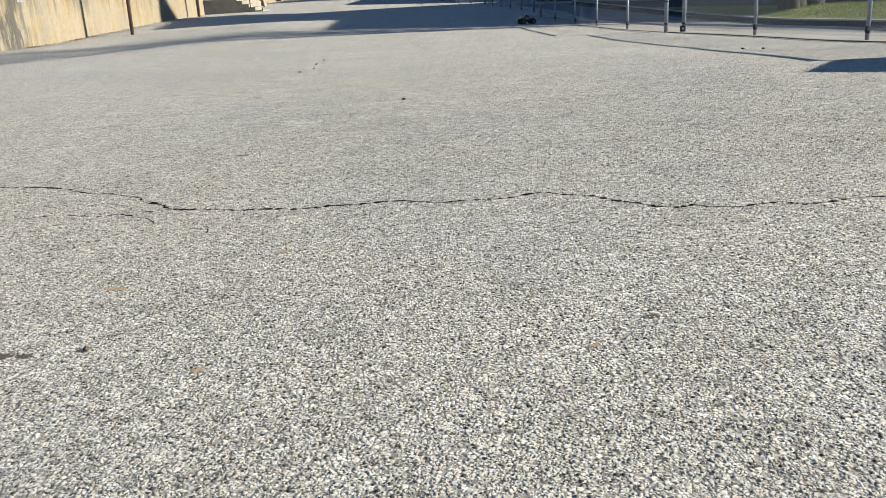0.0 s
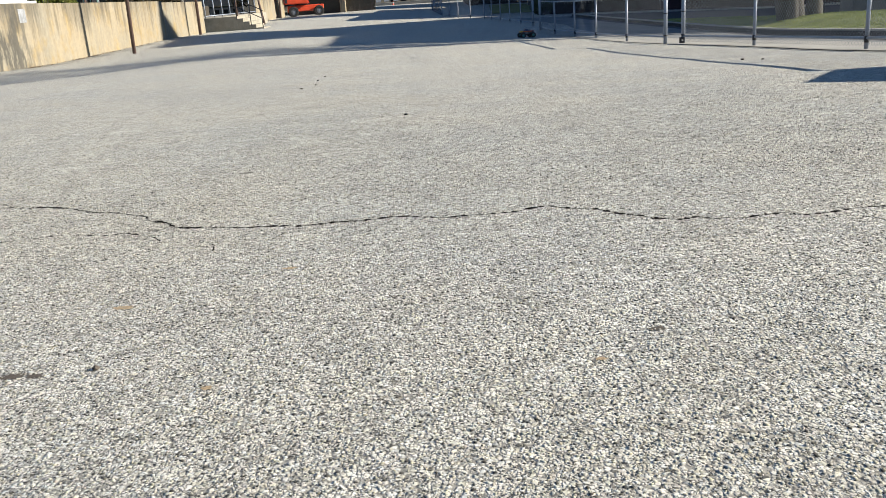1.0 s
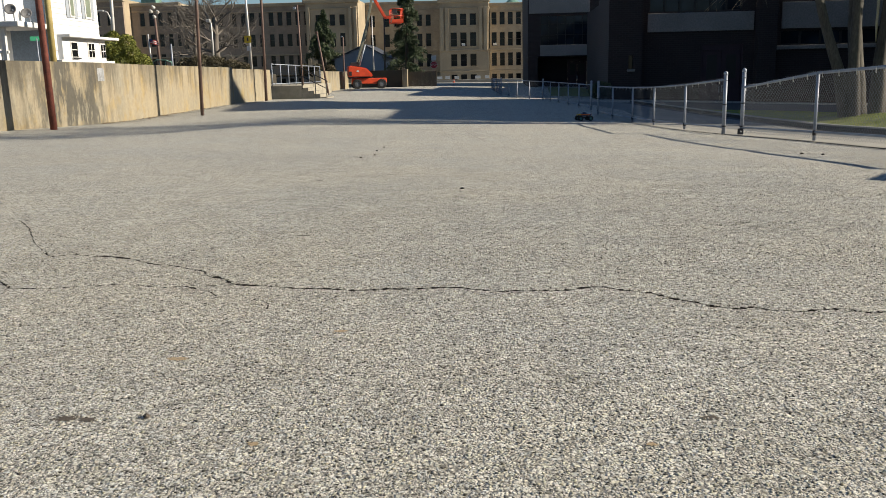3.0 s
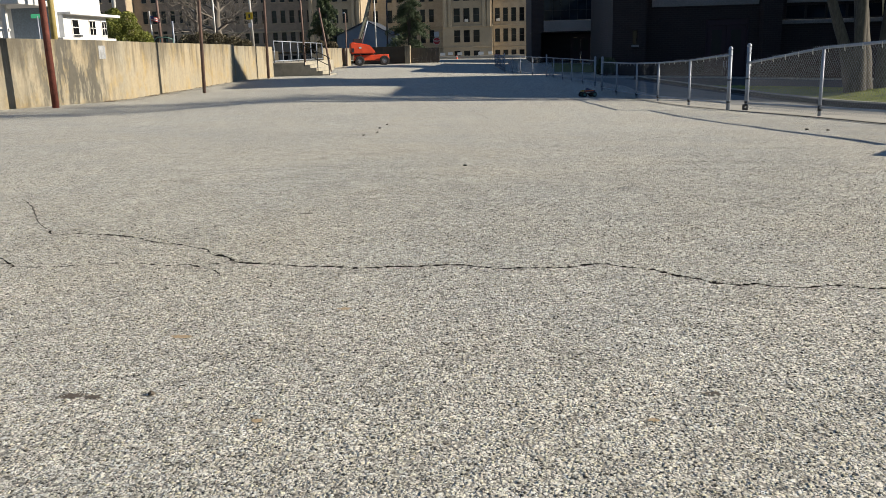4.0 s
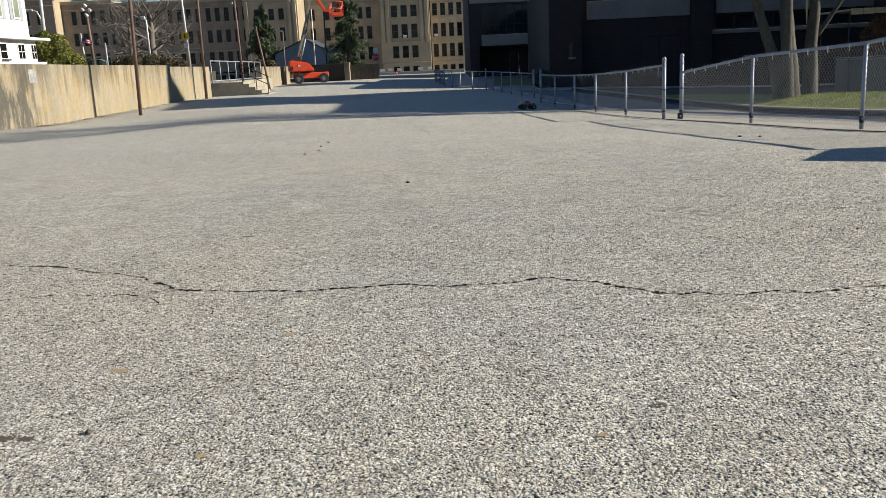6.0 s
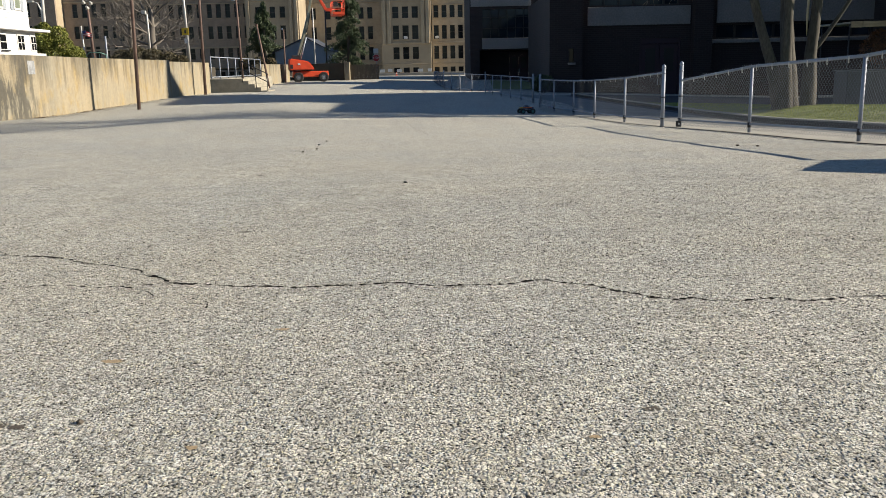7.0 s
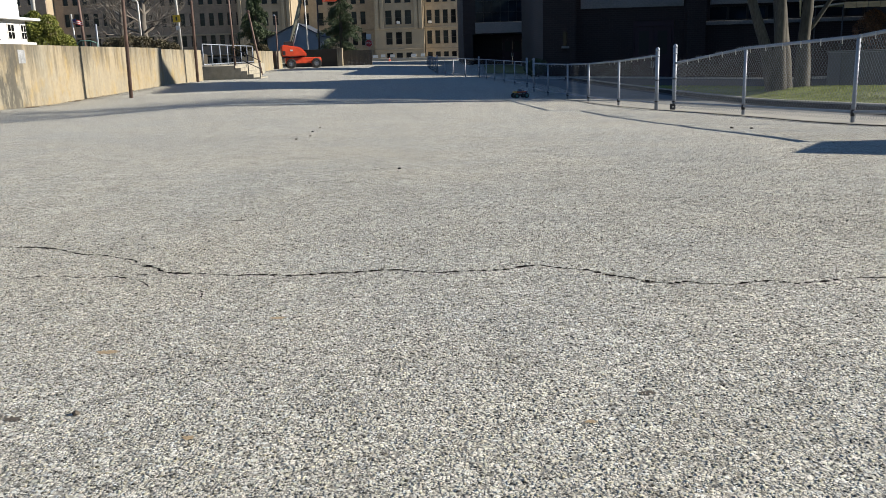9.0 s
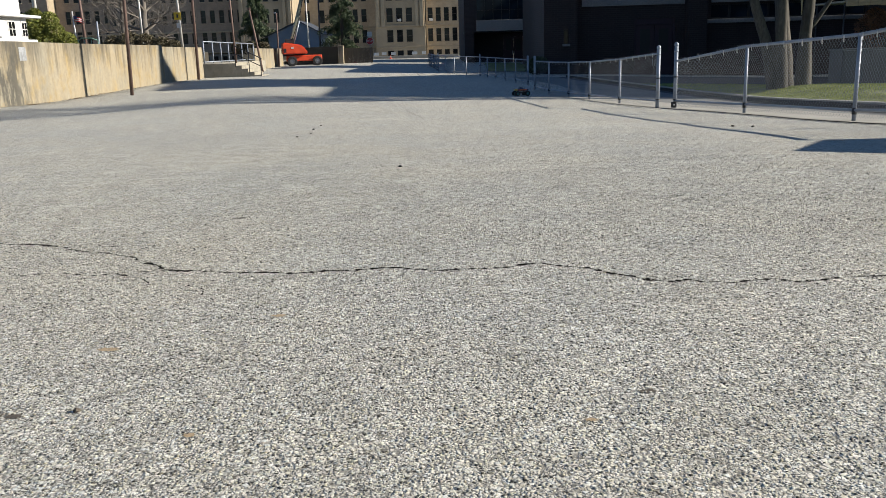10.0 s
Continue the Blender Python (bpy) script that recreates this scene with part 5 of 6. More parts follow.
ob = part("sign_board", boxed(-0.2, 0.2, -0.012, 0.012, 1.22, 1.36, 0.004), M_GREENSIGN, p)
ob.rotation_euler = (0, 0, radians(35))
s = thing("stop_sign", "red octagonal stop sign on a thin post", "stop sign", (-7.7, 100, ground_z(-7.7, 100)))
tube("post", [(0, 0, -0.1), (0, 0, 2.9)], 0.03, M_GALV, s, n=8)
bm = bmesh.new()
bmesh.ops.create_cone(bm, cap_ends=True, segments=8, radius1=0.44, radius2=0.44, depth=0.02)
ob = part("border", bm, M_WHITE, s)
ob.matrix_basis = pose(0, -0.05, 2.25, 90, 22.5, 0)
bm = bmesh.new()
bmesh.ops.create_cone(bm, cap_ends=True, segments=8, radius1=0.41, radius2=0.41, depth=0.02)
ob = part("face", bm, M_STOPRED, s)
ob.matrix_basis = pose(0, -0.06, 2.25, 90, 22.5, 0)
fc = bpy.data.curves.new("lettering", "FONT")
fc.body, fc.size, fc.extrude, fc.align_x, fc.align_y = "STOP", 0.30, 0.003, "CENTER", "CENTER"
fc.materials.append(M_WHITE)
ob = link("lettering", fc, s)
ob.matrix_basis = pose(0, -0.076, 2.25, 90, 0, 0)
part("plate", boxed(-0.28, 0.28, -0.05, -0.03, 2.75, 3.3, 0.01), M_WHITE, s, "pale plate above the stop sign")
c = thing("traffic_cone", "small orange traffic cone before the school", "traffic cone", (-6.42, 119, ground_z(-6.42, 119)))
bm = bmesh.new()
bmesh.ops.create_cone(bm, cap_ends=True, segments=14, radius1=0.12, radius2=0.02, depth=0.46, matrix=Matrix.Translation((0, 0, 0.26)))
part("body", bm, M_ORANGE, c)
part("base", boxed(-0.2, 0.2, -0.2, 0.2, 0, 0.03, 0.008), M_ORANGE, c)
tube("collar", [(0, 0, 0.26), (0, 0, 0.36)], [0.078, 0.055], M_WHITE, c)

# ---- trees and bushes ----
def grow(rnd, start, direction, length, radius, level, v, f, spread=0.6, wig=0.16, min_r=0.006, lift=0.12):
    """One limb and, from it, its branches."""
    n = 5
    pts, rad, p, d = [Vector(start)], [radius], Vector(start), Vector(direction).normalized()
    for i in range(n):
        d = (d + Vector((rnd.uniform(-wig, wig), rnd.uniform(-wig, wig), rnd.uniform(-wig, wig) + lift * 0.4))).normalized()
        p = p + d * length / n
        pts.append(p.copy())
        rad.append(max(min_r, radius * (1 - 0.5 * (i + 1) / n)))
    tube_data([tuple(q) for q in pts], rad, 8 if radius > 0.08 else (5 if radius > 0.025 else 3), v, f)
    if level <= 0:
        return
    for k in range(rnd.randint(3, 4)):
        i = rnd.randint(2, n)
        side = Vector((rnd.uniform(-1, 1), rnd.uniform(-1, 1), rnd.uniform(-0.3, 0.9)))
        nd = (d + side * spread).normalized()
        grow(rnd, pts[i], nd, length * rnd.uniform(0.55, 0.8), rad[i] * rnd.uniform(0.5, 0.72), level - 1, v, f, spread, wig, min_r, lift)


TREE = (10.06, 24.65, lawn_z(10.06, 24.65))


def tree_at(x, y, z):
    """Stem points are laid out for a tree a fifth smaller; the upper stems lean south."""
    return Vector((1.19 * x - TREE[0], 1.19 * y - 0.42 * max(0.0, z - 2.5) - 0.6 * max(0.0, z - 3.7), 1.05 + 1.19 * (z - 1.05) - TREE[2]))


lawn_tree = thing("bare_tree", "grey bare tree with four stems on the grass bank", "tree", TREE)
rnd = random.Random(5)
# each stem: depth offset, radius, and its way up as (x, z)
for dy, r, way in ((-0.1, 0.15, [(8.15, -0.3), (7.98, 0.5), (7.82, 1.03), (7.62, 1.55), (7.45, 2.06), (7.25, 2.63), (6.9, 3.7), (6.4, 5.2), (5.9, 6.8)]),
                   (-0.2, 0.15, [(8.22, -0.3), (8.17, 0.5), (8.14, 1.06), (8.12, 2.04), (8.10, 2.6), (8.0, 4.0), (7.85, 5.6), (7.6, 7.4)]),
                   (0.35, 0.20, [(8.52, -0.3), (8.50, 0.5), (8.47, 1.09), (8.43, 2.03), (8.40, 2.6), (8.5, 4.2), (8.6, 5.8), (8.5, 7.6)]),
                   (-0.1, 0.16, [(8.80, -0.3), (8.79, 0.5), (8.78, 1.13), (8.80, 1.74), (8.83, 2.58), (9.0, 3.8), (9.3, 5.4), (9.5, 7.2)])):
    pts = [tree_at(x + rnd.uniform(-0.012, 0.012), dy * (1 + 0.3 * max(0.0, z)), z) for x, z in way]
    rad = [1.19 * r * (1.3 if i == 0 else 1.06 if i == 1 else 1 - 0.075 * i) for i in range(len(pts))]
    path = [pts[i].lerp(pts[i + 1], k / 5) for i in range(len(pts) - 1) for k in range(5)]
    size = [rad[i] + (rad[i + 1] - rad[i]) * k / 5 for i in range(len(pts) - 1) for k in range(5)]
    v, f = [], []
    tube_data([tuple(p) for p in path], size, 20, v, f)
    # ridged bark: furrows that run up the stem and knots
    for n, (x, y, z) in enumerate(v):
        c = path[n // 20]
        k = 1 + 0.10 * noise.noise(Vector((n % 20 * 1.7, z * 0.9, r * 50))) + 0.07 * noise.noise(Vector((x * 9, y * 9, z * 3)))
        v[n] = (c.x + (x - c.x) * k, c.y + (y - c.y) * k, z)
    ob = raw("trunk", v, f, M_BARK, lawn_tree)
    ob.data.polygons.foreach_set("use_smooth", [True] * len(ob.data.polygons))
    v, f = [], []
    for k in range(13):
        i = rnd.randint(len(pts) - 4, len(pts) - 1)
        side = Vector((rnd.uniform(-1, 1), rnd.uniform(-1, 1), rnd.uniform(0.05, 0.8)))
        grow(rnd, pts[i], (pts[i] - pts[i - 1]).normalized() * 0.5 + side, 2.6, rad[i] * rnd.uniform(0.4, 0.62), 3, v, f, lift=0.05)
    if dy == -0.1:
        for k in range(6):
            lean = Vector((-1.0 if r == 0.15 else 0.9, rnd.uniform(-0.4, 0.4), rnd.uniform(-0.45, -0.1)))
            grow(rnd, pts[-3], lean, 1.6, 0.02, 2, v, f, lift=-0.05, min_r=0.004)
    raw("crown", v, f, M_TWIG, lawn_tree)
tube("branch", [tuple(tree_at(x, y, z)) for x, y, z in ((8.80, -0.1, 1.2), (8.99, -0.12, 1.41), (9.38, -0.15, 2.01), (9.85, -0.2, 2.9), (10.25, -0.3, 4.2))], [0.08, 0.066, 0.055, 0.045, 0.017], M_BARK, lawn_tree, n=8)
# bright streak between the stems: sunlight on bark put into a pale colour
tube("bark_strip", [tuple(tree_at(x, -0.12, z)) for x, z in ((8.655, 1.58), (8.64, 1.95), (8.62, 2.7), (8.6, 3.3))], [0.013, 0.033, 0.04, 0.015], M_STRIP, lawn_tree, "hanging strip of bark, painted pale as sunlit", n=6)


def spreading_tree(base, height, radius, seed, label):
    """A single stout trunk whose limbs leave it almost level and end in a haze of twigs."""
    rnd = random.Random(seed)
    t = thing("bare_tree", label, "tree", base)
    pts = [Vector((0.06 * math.sin(i * 1.3), 0.05 * math.cos(i), -0.2 + (height + 0.2) * i / 7)) for i in range(8)]
    rad = [radius * (1.35, 1.05, 1.0, 0.95, 0.86, 0.74, 0.55, 0.34)[i] for i in range(8)]
    v, f = [], []
    tube_data([tuple(p) for p in pts], rad, 14, v, f)
    ob = raw("trunk", v, f, M_TWIGPALE, t)
    ob.data.polygons.foreach_set("use_smooth", [True] * len(ob.data.polygons))
    v, f = [], []
    for k in range(17):
        i = 2 + k * 6 // 17
        a = k * 2.4 + rnd.uniform(-0.4, 0.4)
        d = Vector((math.cos(a), math.sin(a), rnd.uniform(0.05, 0.35) + 0.12 * (i - 2)))
        grow(rnd, pts[i], d, rnd.uniform(1.9, 2.7), radius * rnd.uniform(0.22, 0.4), 4, v, f, spread=0.75, wig=0.22, min_r=0.007, lift=0.02)
    raw("crown", v, f, M_TWIGPALE, t)
    return t


spreading_tree((-26.7, 80.0, YARD), 5.6, 0.34, 11, "large pale bare tree with level limbs before the school")
spreading_tree((-33.0, 92.0, YARD), 6.2, 0.32, 12, "large pale bare tree with level limbs before the school")


def leaves(name, place, count, size, material, parent, seed, tall=1.0):
    """Many small leaf blades; place(rnd) gives each one's position."""
    rnd = random.Random(seed)
    v, f = [], []
    for i in range(count):
        p = place(rnd)
        a = Vector((rnd.gauss(0, 1), rnd.gauss(0, 1), rnd.gauss(0, 1))).normalized()
        b = a.cross(Vector((rnd.gauss(0, 1), rnd.gauss(0, 1), rnd.gauss(0, 1)))).normalized()
        s = size * rnd.uniform(0.6, 1.3)
        k = len(v)
        for u, w in ((-1, 0), (0, -0.5), (1, 0), (0, 0.5)):
            v.append(tuple(p + a * s * u * tall + b * s * w))
        f.append((k, k + 1, k + 2, k + 3))
    return raw(name, v, f, material, parent)


def conifer(base, height, radius, seed, label):
    t = thing("conifer", label, "tree", base)
    tube("trunk", [(0, 0, -0.2), (0, 0, height * 0.95)], [0.28, 0.04], M_BARK, t, n=8)
    rnd0 = random.Random(seed)
    boughs = []
    for i in range(95):
        u = rnd0.random() ** 0.8
        z = height * (0.06 + 0.92 * u)
        reach = radius * min(1.0, 0.5 + 2.2 * u) * (1 - u) ** 0.8 * rnd0.uniform(0.4, 1.25) + 0.15
        boughs.append((z, rnd0.random() * 6.28, reach))

    def place(rnd):
        z, a, reach = rnd.choice(boughs)
        s = rnd.random() ** 0.6
        a += rnd.gauss(0, 0.16)
        return Vector((math.cos(a) * reach * s, math.sin(a) * reach * s, z - 0.28 * reach * s * s + rnd.gauss(0, 0.13)))
    leaves("crown", place, 34000, 0.062, M_CONIFER, t, seed + 1, 2.0)
    return t


conifer((-9.25, 85.5, 0.0), 9.9, 2.6, 21, "dark green conifer behind the orange lift")
conifer((-19.5, 95.0, 0.9), 7.4, 2.6, 23, "dark green conifer before the school")


def bush(name, base, lobes, count, size, material, seed, label, category="bush"):
    t = thing(name, label, category, base)
    rs = random.Random(seed)
    v, f = [], []
    for k in range(14):
        x, y, z, r = rs.choice(lobes)
        tube_data([(x * 0.3, y * 0.3, -0.1), (x * 0.7 + rs.uniform(-.2, .2), y * 0.7, z * 0.5), (x + rs.uniform(-.4, .4) * r, y, z + rs.uniform(-0.2, 0.5) * r)], [0.035, 0.025, 0.01], 5, v, f)
    raw("stem", v, f, M_BARK, t)

    def place(rnd):
        x, y, z, r = rnd.choice(lobes)
        d = Vector((rnd.gauss(0, 1), rnd.gauss(0, 1), rnd.gauss(0, 1))).normalized() * r * (0.55 + 0.45 * rnd.random() ** 0.5) * (1 + 0.25 * noise.noise(Vector((x * 3 + rnd.random(), y, z))))
        q = Vector((x, y, z)) + d
        q.z = max(0.03, q.z)
        return q
    leaves("foliage", place, count, size, material, t, seed, 1.2)
    return t


bush("bush", (-19.5, 43.5, 1.25), [(-1.05, 0, 0.8, 0.7), (-0.75, 0.2, 1.75, 0.55), (-0.3, -0.2, 1.35, 0.5), (0.2, 0.1, 1.75, 0.45), (0.5, -0.1, 1.2, 0.55), (0.95, 0.1, 0.75, 0.5), (1.25, 0, 0.45, 0.4), (-1.35, 0.3, 1.55, 0.4), (0.1, -0.3, 0.6, 0.7), (-0.45, 0.1, 2.1, 0.3)], 24000, 0.046, M_BUSH, 31, "yellow green leafy bush behind the wall")
bush("hedge", (-22.3, 66.0, 1.25), [(-2.2, 0, 0.7, 0.9), (-1.0, 0, 0.85, 0.95), (0.2, 0, 0.8, 0.95), (1.4, 0, 0.6, 0.8), (2.3, 0, 0.5, 0.7)], 15000, 0.065, M_HEDGE, 33, "brown leafless hedge behind the wall", "hedge")
bush("hedge", (-15.6, 72.0, 1.2), [(-0.9, 0, 0.45, 0.55), (0.2, 0, 0.5, 0.6), (1.2, 0, 0.4, 0.55)], 5000, 0.065, M_HEDGE, 35, "brown leafless hedge beside the garage", "hedge")

bush("shrub", (5.85, 50.6, ground_z(5.85, 50.6)), [(-0.3, 0, 0.5, 0.45), (0.3, 0, 0.55, 0.5), (0, 0.2, 0.7, 0.4)], 2500, 0.05, M_CONIFER, 37, "dark green shrub beside the stair tower", "shrub")


# ---- boom lift ----
lift = thing("boom_lift", "orange telescopic boom lift parked with raised boom", "boom lift", (-11.6, 75.0, 0.0), 14)


def machine_wheel(parent, x, y, r, w):
    wh = part("wheel", boxed(-0.02, 0.02, -w * 0.3, w * 0.3, -0.02, 0.02), M_DARKSTEEL, parent)
    wh.location = (x, y, r)
    prof = [(0.55, -0.5), (0.9, -0.5), (1.0, -0.36), (1.0, 0.36), (0.9, 0.5), (0.55, 0.5)]
    v, f, n = [], [], 28
    for k in range(n):
        a = 2 * math.pi * k / n
        for pr, pw in prof:
            lug = 1.0 if (k % 2 or abs(pw) > 0.4) else 0.965
            v.append((pr * r * lug * math.cos(a), pw * w, pr * r * lug * math.sin(a)))
    m = len(prof)
    for k in range(n):
        for i in range(m):
            f.append((k * m + i, k * m + (i + 1) % m, ((k + 1) % n) * m + (i + 1) % m, ((k + 1) % n) * m + i))
    raw("tyre", v, f, M_RUBBER, wh)
    bm = bmesh.new()
    bmesh.ops.create_cone(bm, cap_ends=True, segments=20, radius1=r * 0.57, radius2=r * 0.5, depth=w * 0.7, matrix=pose(0, 0, 0, 90))
    part("rim", bm, M_RIM, wh)
    bm = bmesh.new()
    bmesh.ops.create_cone(bm, cap_ends=True, segments=12, radius1=r * 0.2, radius2=r * 0.16, depth=w * 1.0, matrix=pose(0, 0, 0, 90))
    part("hub", bm, M_GALV, wh)


for x in (-1.05, 1.1):
    for y in (-0.85, 0.85):
        machine_wheel(lift, x, y, 0.42, 0.32)
part("chassis", boxed(-1.5, 1.55, -0.62, 0.62, 0.42, 0.92, 0.06), M_ORANGE, lift)
part("axle", boxed(-1.12, -0.98, -0.8, 0.8, 0.36, 0.48), M_DARKSTEEL, lift)
part("axle", boxed(1.03, 1.17, -0.8, 0.8, 0.36, 0.48), M_DARKSTEEL, lift)
bm = bmesh.new()
prism(bm, [(-1.8, 1.02), (0.30, 1.02), (0.34, 1.18), (-0.10, 1.70), (-0.32, 1.80), (-1.68, 2.02), (-1.8, 1.92)], -0.95, 0.95)
bmesh.ops.bevel(bm, geom=bm.edges[:], offset=0.07, segments=2, affect="EDGES")
part("engine_hood", bm, M_ORANGE, lift)
part("turntable", boxed(-0.9, 0.4, -0.5, 0.5, 0.9, 1.02), M_DARKSTEEL, lift)
part("vent_panel", boxed(-1.72, -1.5, -0.965, -0.955, 1.15, 1.5), M_DARKSTEEL, lift)
part("logo_plate", boxed(-1.08, -0.86, -0.965, -0.955, 1.46, 1.60), M_WHITE, lift, "pale plain logo patch")
part("boom_foot", boxed(-1.5, -0.7, -0.2, 0.2, 1.9, 2.3, 0.04), M_DARKSTEEL, lift)
for y0, a, b, w in ((0, (-0.95, 2.1), (0.15, 5.6), 0.14), (0, (0.0, 5.1), (0.62, 7.9), 0.10)):
    m = look((a[0], y0, a[1]), (b[0], y0, b[1]))
    L = math.hypot(b[0] - a[0], b[1] - a[1])
    bm = boxed(-w, w, -w, w, -L, 0, 0.02, m)
    part("boom_section", bm, M_BOOM, lift)
m = look((0.62, 0, 7.9), (1.65, 0, 6.1))
part("jib", boxed(-0.12, 0.12, -0.12, 0.12, -2.07, 0, 0.02, m), M_ORANGE, lift)
tube("lift_cylinder", [(-0.75, 0, 1.95), (-0.15, 0, 3.8)], 0.07, M_GALV, lift, n=10)
tube("hose", [(-0.9, -0.2, 2.2), (-0.4, -0.24, 3.4), (0.0, -0.22, 4.6), (0.3, -0.2, 6.0)], 0.03, M_RUBBER, lift, n=6)
bk = part("basket", boxed(2.15, 3.15, -0.9, 0.9, 5.55, 5.63, 0.02), M_ORANGE, lift)
for x in (2.17, 3.13):
    for y in (-0.88, 0.0, 0.88):
        tube("upright", [(x, y, 5.6), (x, y, 6.75)], 0.03, M_ORANGE, bk, n=6)
for z in (6.15, 6.74):
    tube("rail", [(2.17, -0.88, z), (3.13, -0.88, z), (3.13, 0.88, z), (2.17, 0.88, z), (2.17, -0.88, z)], 0.03, M_ORANGE, bk, n=6)
part("toe_board", boxed(2.15, 3.15, -0.92, -0.89, 5.63, 5.85), M_ORANGE, bk)
part("control_box", boxed(2.2, 2.6, -0.86, -0.6, 6.3, 6.7, 0.02), M_DARKSTEEL, bk)
part("basket_bracket", boxed(1.6, 2.2, -0.12, 0.12, 5.95, 6.2, 0.02), M_ORANGE, bk)

# ---- unseen box behind the fence, added to cast the shadow that reaches in ----
cb = thing("shadow_box", "unseen grey steel box behind the fence, added for its shadow", "cabinet", (5.23, 5.45, ground_z(5.23, 5.45) + 0.01), -37)
part("body", boxed(0.0, 0.7, -0.56, 0.56, 0.0, 1.28, 0.02), M_GALV, cb)
part("lid", boxed(-0.03, 0.73, -0.59, 0.59, 1.282, 1.32, 0.015), M_GALV, cb)
part("door", boxed(-0.02, -0.003, -0.48, 0.48, 0.1, 1.2, 0.004), M_GALV, cb)

# ---- radio-controlled truck ----
M_BODYORANGE = surface("orange body shell", (0.66, 0.13, 0.03), 0.3, dark=0.85, coarse=9, bump_size=0)
M_BODYBLUE = surface("dark blue body shell", (0.03, 0.035, 0.10), 0.25, dark=0.8, coarse=9, bump_size=0)
M_BODYYELLOW = surface("yellow body shell", (0.55, 0.36, 0.04), 0.3, dark=0.85, coarse=9, bump_size=0)
M_TEAL = surface("teal wheel rim", (0.03, 0.16, 0.17), 0.4, 0.2, dark=0.8, coarse=9, bump_size=0)
TX, TY = 2.55, 26.3
truck = thing("toy_truck", "orange and blue radio-controlled monster truck on the asphalt", "toy truck", (TX, TY, ground_z(TX, TY)), -78)
TR, TW, AX, HW = 0.075, 0.085, 0.155, 0.165      # wheel radius and width, half wheelbase, half track
tv, tf = [], []
prof = [(0.58, -0.5), (0.88, -0.5), (0.95, -0.38), (0.95, 0.38), (0.88, 0.5), (0.58, 0.5)]
for k in range(24):
    a = 2 * math.pi * k / 24
    for pr, pw in prof:
        tv.append((pw * TW, pr * TR * math.cos(a), pr * TR * math.sin(a)))
for k in range(24):
    for i in range(6):
        tf.append((k * 6 + i, k * 6 + (i + 1) % 6, ((k + 1) % 24) * 6 + (i + 1) % 6, ((k + 1) % 24) * 6 + i))
tyre_me = bpy.data.meshes.new("tyre")
tyre_me.from_pydata(tv, [], tf)
tyre_me.materials.append(M_RUBBER)
bm = bmesh.new()
for k in range(16):
    for side in (-1, 1):
        a = 360 * k / 16 + (11 if side > 0 else 0)
        m = pose(0, 0, 0, a, 0, 0) @ pose(side * TW * 0.25, 0, TR * 0.97, 0, 0, side * 28)
        box(bm, -TW * 0.28, TW * 0.28, -0.005, 0.005, -0.004, 0.006, m)
lug_me = bpy.data.meshes.new("tread")
bm.to_mesh(lug_me)
bm.free()
lug_me.materials.append(M_RUBBER)
bm = bmesh.new()
bmesh.ops.create_cone(bm, cap_ends=True, segments=18, radius1=TR * 0.58, radius2=TR * 0.58, depth=TW * 0.8, matrix=pose(0, 0, 0, 0, 90, 0))
bmesh.ops.create_cone(bm, cap_ends=True, segments=8, radius1=TR * 0.2, radius2=TR * 0.2, depth=TW * 0.95, matrix=pose(0, 0, 0, 0, 90, 0))
rim_me = bpy.data.meshes.new("rim")
bm.to_mesh(rim_me)
bm.free()
rim_me.materials.append(M_TEAL)
for x in (-HW, HW):
    for y in (-AX, AX):
        wh = link("wheel", tyre_me, truck)
        wh.location = (x, y, TR)
        link("tread", lug_me, wh)
        link("rim", rim_me, wh)
for y in (-AX, AX):
    tube("axle", [(-HW, y, TR), (HW, y, TR)], 0.008, M_DARKSTEEL, truck, n=8)
    for x in (-1, 1):
        tube("shock", [(x * 0.11, y * 0.92, TR + 0.005), (x * 0.055, y * 0.7, 0.165)], 0.011, M_GALV, truck, n=8)
        tube("suspension_arm", [(x * 0.13, y, TR - 0.015), (x * 0.04, y * 0.8, TR + 0.01)], 0.007, M_DARKSTEEL, truck, n=6)
part("chassis", boxed(-0.05, 0.05, -0.19, 0.19, 0.075, 0.115, 0.008), M_DARKSTEEL, truck)
part("engine", boxed(-0.04, 0.04, -0.05, 0.05, 0.115, 0.15, 0.008), M_GALV, truck)
part("front_bumper", boxed(-0.06, 0.06, 0.22, 0.235, 0.085, 0.11, 0.004), M_DARKSTEEL, truck)
part("skid_plate", boxed(-0.045, 0.045, 0.19, 0.222, 0.07, 0.085, 0.003), M_GALV, truck)
bm = bmesh.new()
prism(bm, [(-0.215, 0.155), (0.21, 0.15), (0.222, 0.175), (0.205, 0.198), (0.055, 0.212), (-0.075, 0.208), (-0.21, 0.212)], -0.085, 0.085)
bmesh.ops.bevel(bm, geom=bm.edges[:], offset=0.008, segments=2, affect="EDGES")
for v in bm.verts:
    v.co = Vector((v.co.y, v.co.x, v.co.z))
bmesh.ops.recalc_face_normals(bm, faces=bm.faces)
shell = part("body_shell", bm, M_BODYBLUE, truck)
for sx in (-1, 1):
    part("flame_panel", boxed(sx * 0.0865 - 0.0015, sx * 0.0865 + 0.0015, -0.12, 0.16, 0.168, 0.196, 0.001), M_BODYORANGE, shell)
part("nose_panel", boxed(-0.084, 0.084, 0.2, 0.2225, 0.188, 0.2, 0.003), M_BODYORANGE, shell)
bm = bmesh.new()
prism(bm, [(-0.085, 0.209), (0.06, 0.211), (0.02, 0.258), (-0.065, 0.262)], -0.072, 0.072)
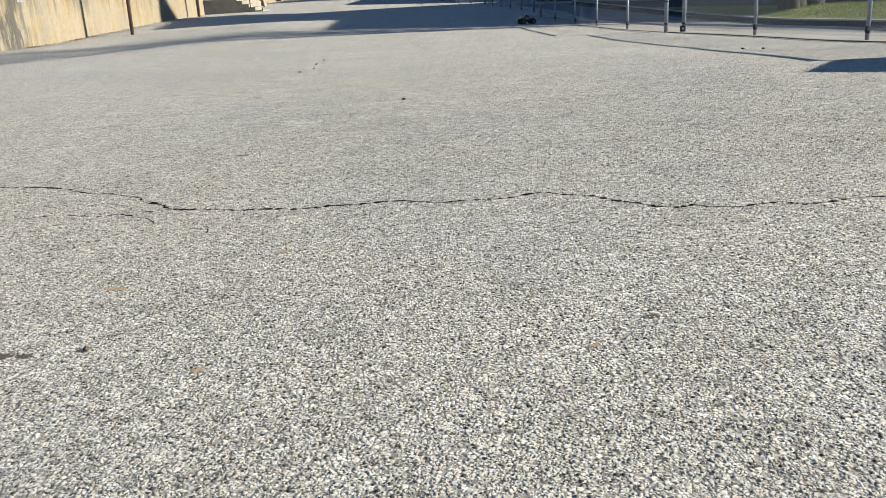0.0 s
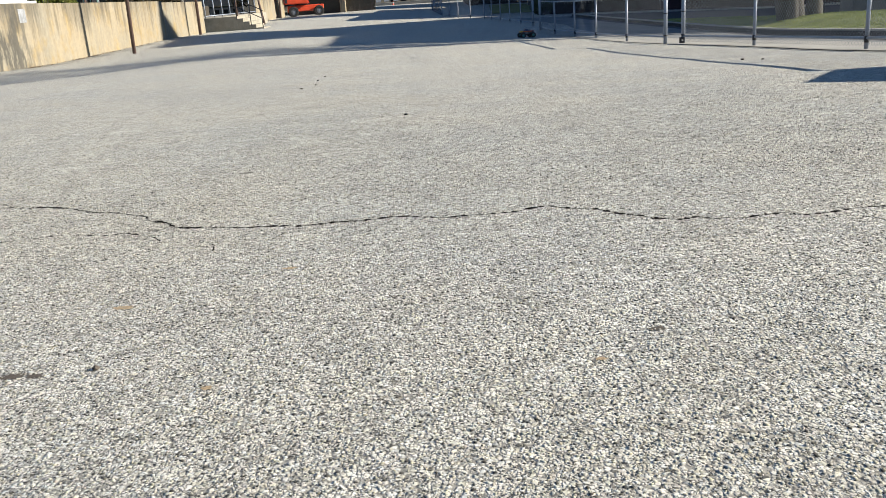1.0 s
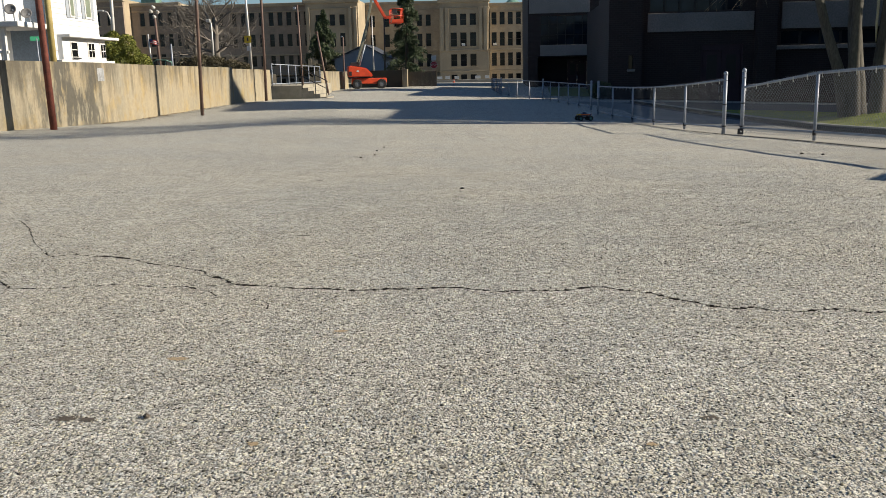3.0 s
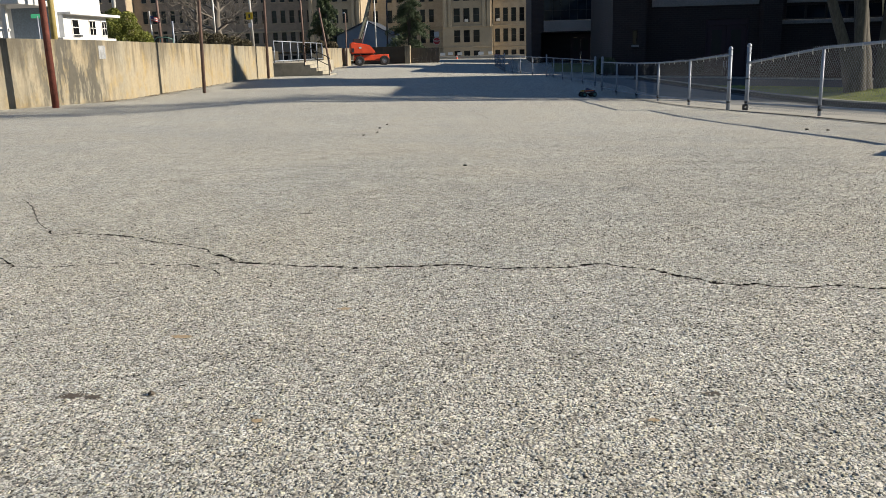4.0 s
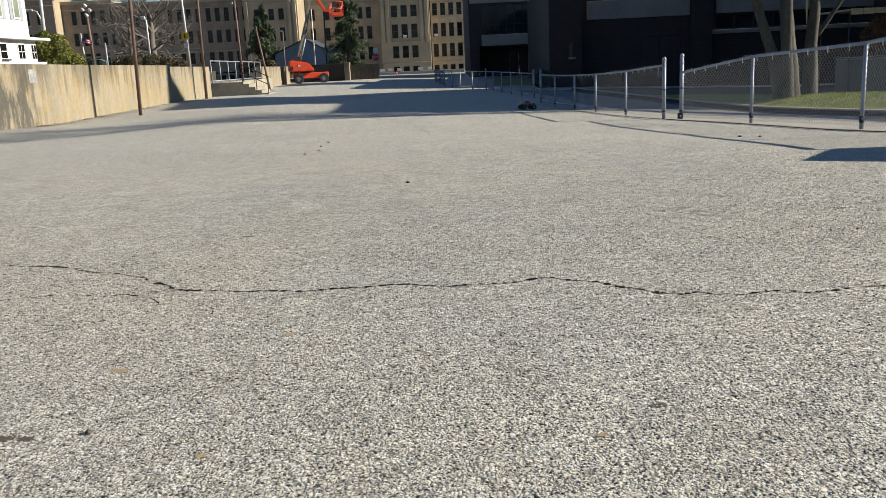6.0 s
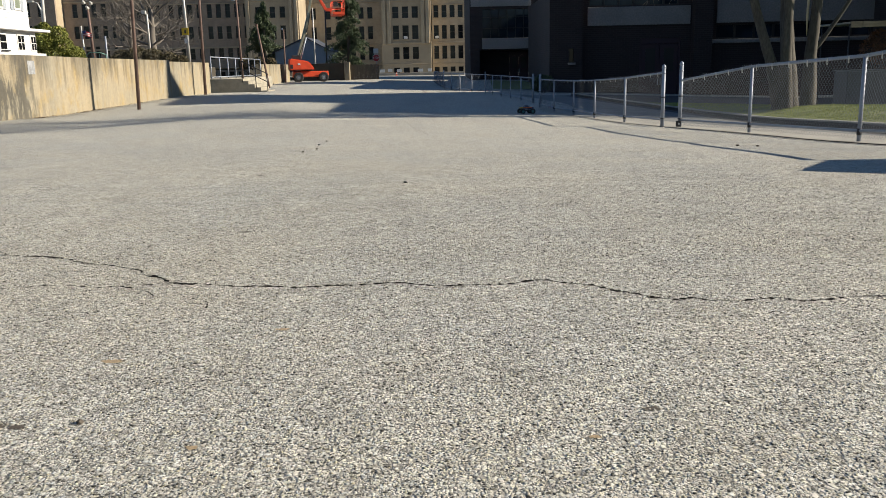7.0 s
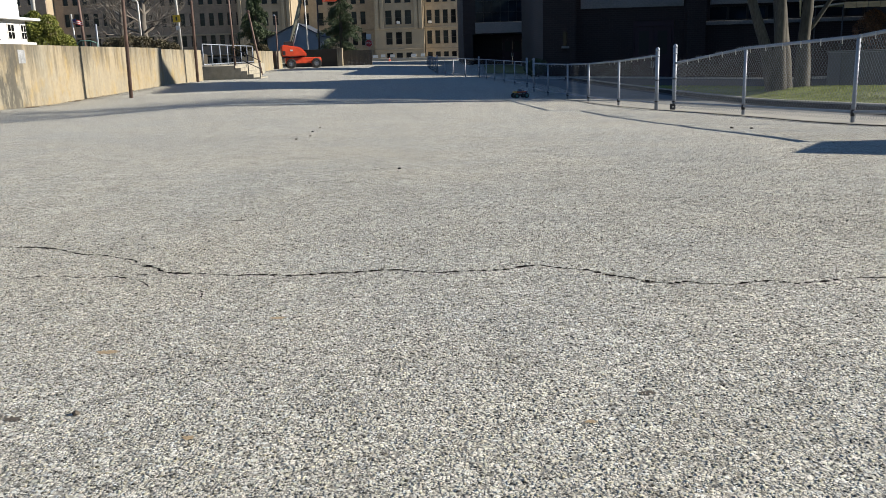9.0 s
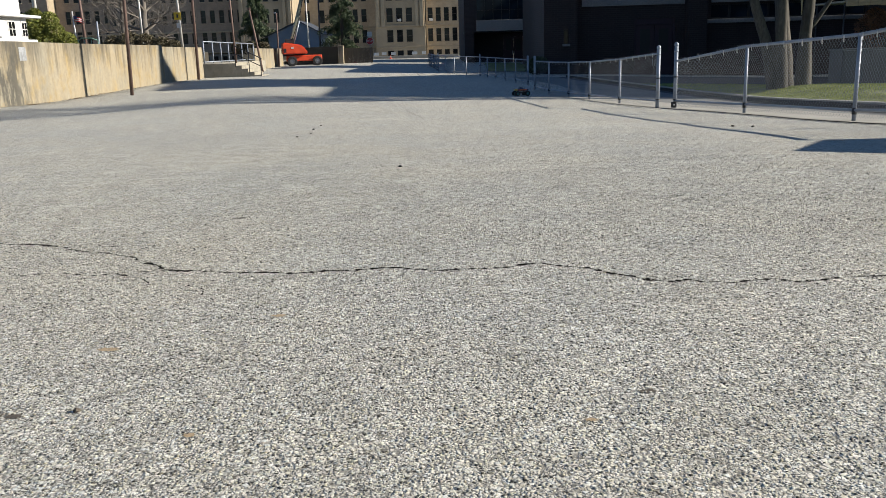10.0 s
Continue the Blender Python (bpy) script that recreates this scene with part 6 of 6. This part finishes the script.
bmesh.ops.bevel(bm, geom=bm.edges[:], offset=0.007, segments=2, affect="EDGES")
for v in bm.verts:
    v.co = Vector((v.co.y * (1 - (v.co.z - 0.209) * 3.2), v.co.x, v.co.z))
bmesh.ops.recalc_face_normals(bm, faces=bm.faces)
part("cab", bm, M_BODYBLUE, shell)
part("windscreen", boxed(-0.052, 0.052, 0.0, 0.003, 0, 0.048, 0.001, pose(0, 0.063, 0.213, 38)), M_DARKSTEEL, shell)
part("windscreen_banner", boxed(-0.04, 0.04, -0.003, -0.001, 0.028, 0.042, 0, pose(0, 0.070, 0.213, 38)), M_WHITE, shell, "pale plain banner bar")
part("bonnet_panel", boxed(-0.05, 0.05, 0.075, 0.2, 0.199, 0.2135, 0.002), M_WHITE, shell)
part("bonnet_scoop", boxed(-0.03, 0.03, 0.08, 0.13, 0.21, 0.225, 0.006), M_BODYBLUE, shell)
part("tail_panel", boxed(-0.087, 0.087, -0.218, -0.13, 0.165, 0.206, 0.006), M_BODYYELLOW, shell)
part("grille", boxed(-0.055, 0.055, 0.219, 0.226, 0.16, 0.188, 0.003), M_DARKSTEEL, shell)
for x in (-0.066, 0.066):
    part("headlight", boxed(x - 0.012, x + 0.012, 0.214, 0.224, 0.165, 0.185, 0.003), M_WHITE, shell)
tube("aerial", [(-0.05, -0.1, 0.21), (-0.05, -0.12, 0.33)], 0.002, M_DARKSTEEL, truck, n=5)

# ---- side entrance beyond the lawn ----
gz = ground_z(13.5, 27.0)
uc = thing("equipment_box", "grey sheet-metal equipment box behind the lawn", "equipment box", (12.72, 27.0, gz), 4)
part("body", boxed(0.0, 2.6, 0.0, 0.8, 0.0, 1.45, 0.02), M_BOX, uc)
part("lid", boxed(-0.03, 2.63, -0.03, 0.83, 1.453, 1.50, 0.012), M_BOX, uc)
for k in range(3):
    part("door", boxed(0.05 + 0.86 * k, 0.85 + 0.86 * k, -0.02, -0.003, 0.1, 1.38, 0.005), M_BOX, uc)
cr = thing("entrance_canopy", "weathered timber canopy roof on thin posts", "canopy", (12.95, 28.2, ground_z(14.0, 28.2) + 0.02))
part("roof", boxed(0.0, 3.4, -0.6, 1.6, 2.95, 3.01, 0.01), M_STEP, cr)
for k in range(9):
    part("fascia_board", boxed(0.02 + 0.375 * k, 0.385 + 0.375 * k, -0.66, -0.605, 2.83 + 0.008 * (k % 3), 3.02, 0.008), M_BOARD, cr)
for x, y in ((0.05, -0.5), (3.3, -0.5), (0.05, 1.5), (3.3, 1.5)):
    tube("post", [(x, y, -0.05), (x, y, 2.945)], 0.022, M_DARKSTEEL, cr, n=8)
bush("shrub", (14.3, 28.6, ground_z(14.3, 28.6)), [(-0.1, 0, 2.2, 0.4), (0.4, 0, 1.8, 0.55), (0.2, 0.1, 2.5, 0.35), (0.7, 0, 2.3, 0.45), (1.2, 0, 2.2, 0.5)], 4200, 0.032, M_VINE, 39, "red brown withered shrub under the timber canopy", "shrub")
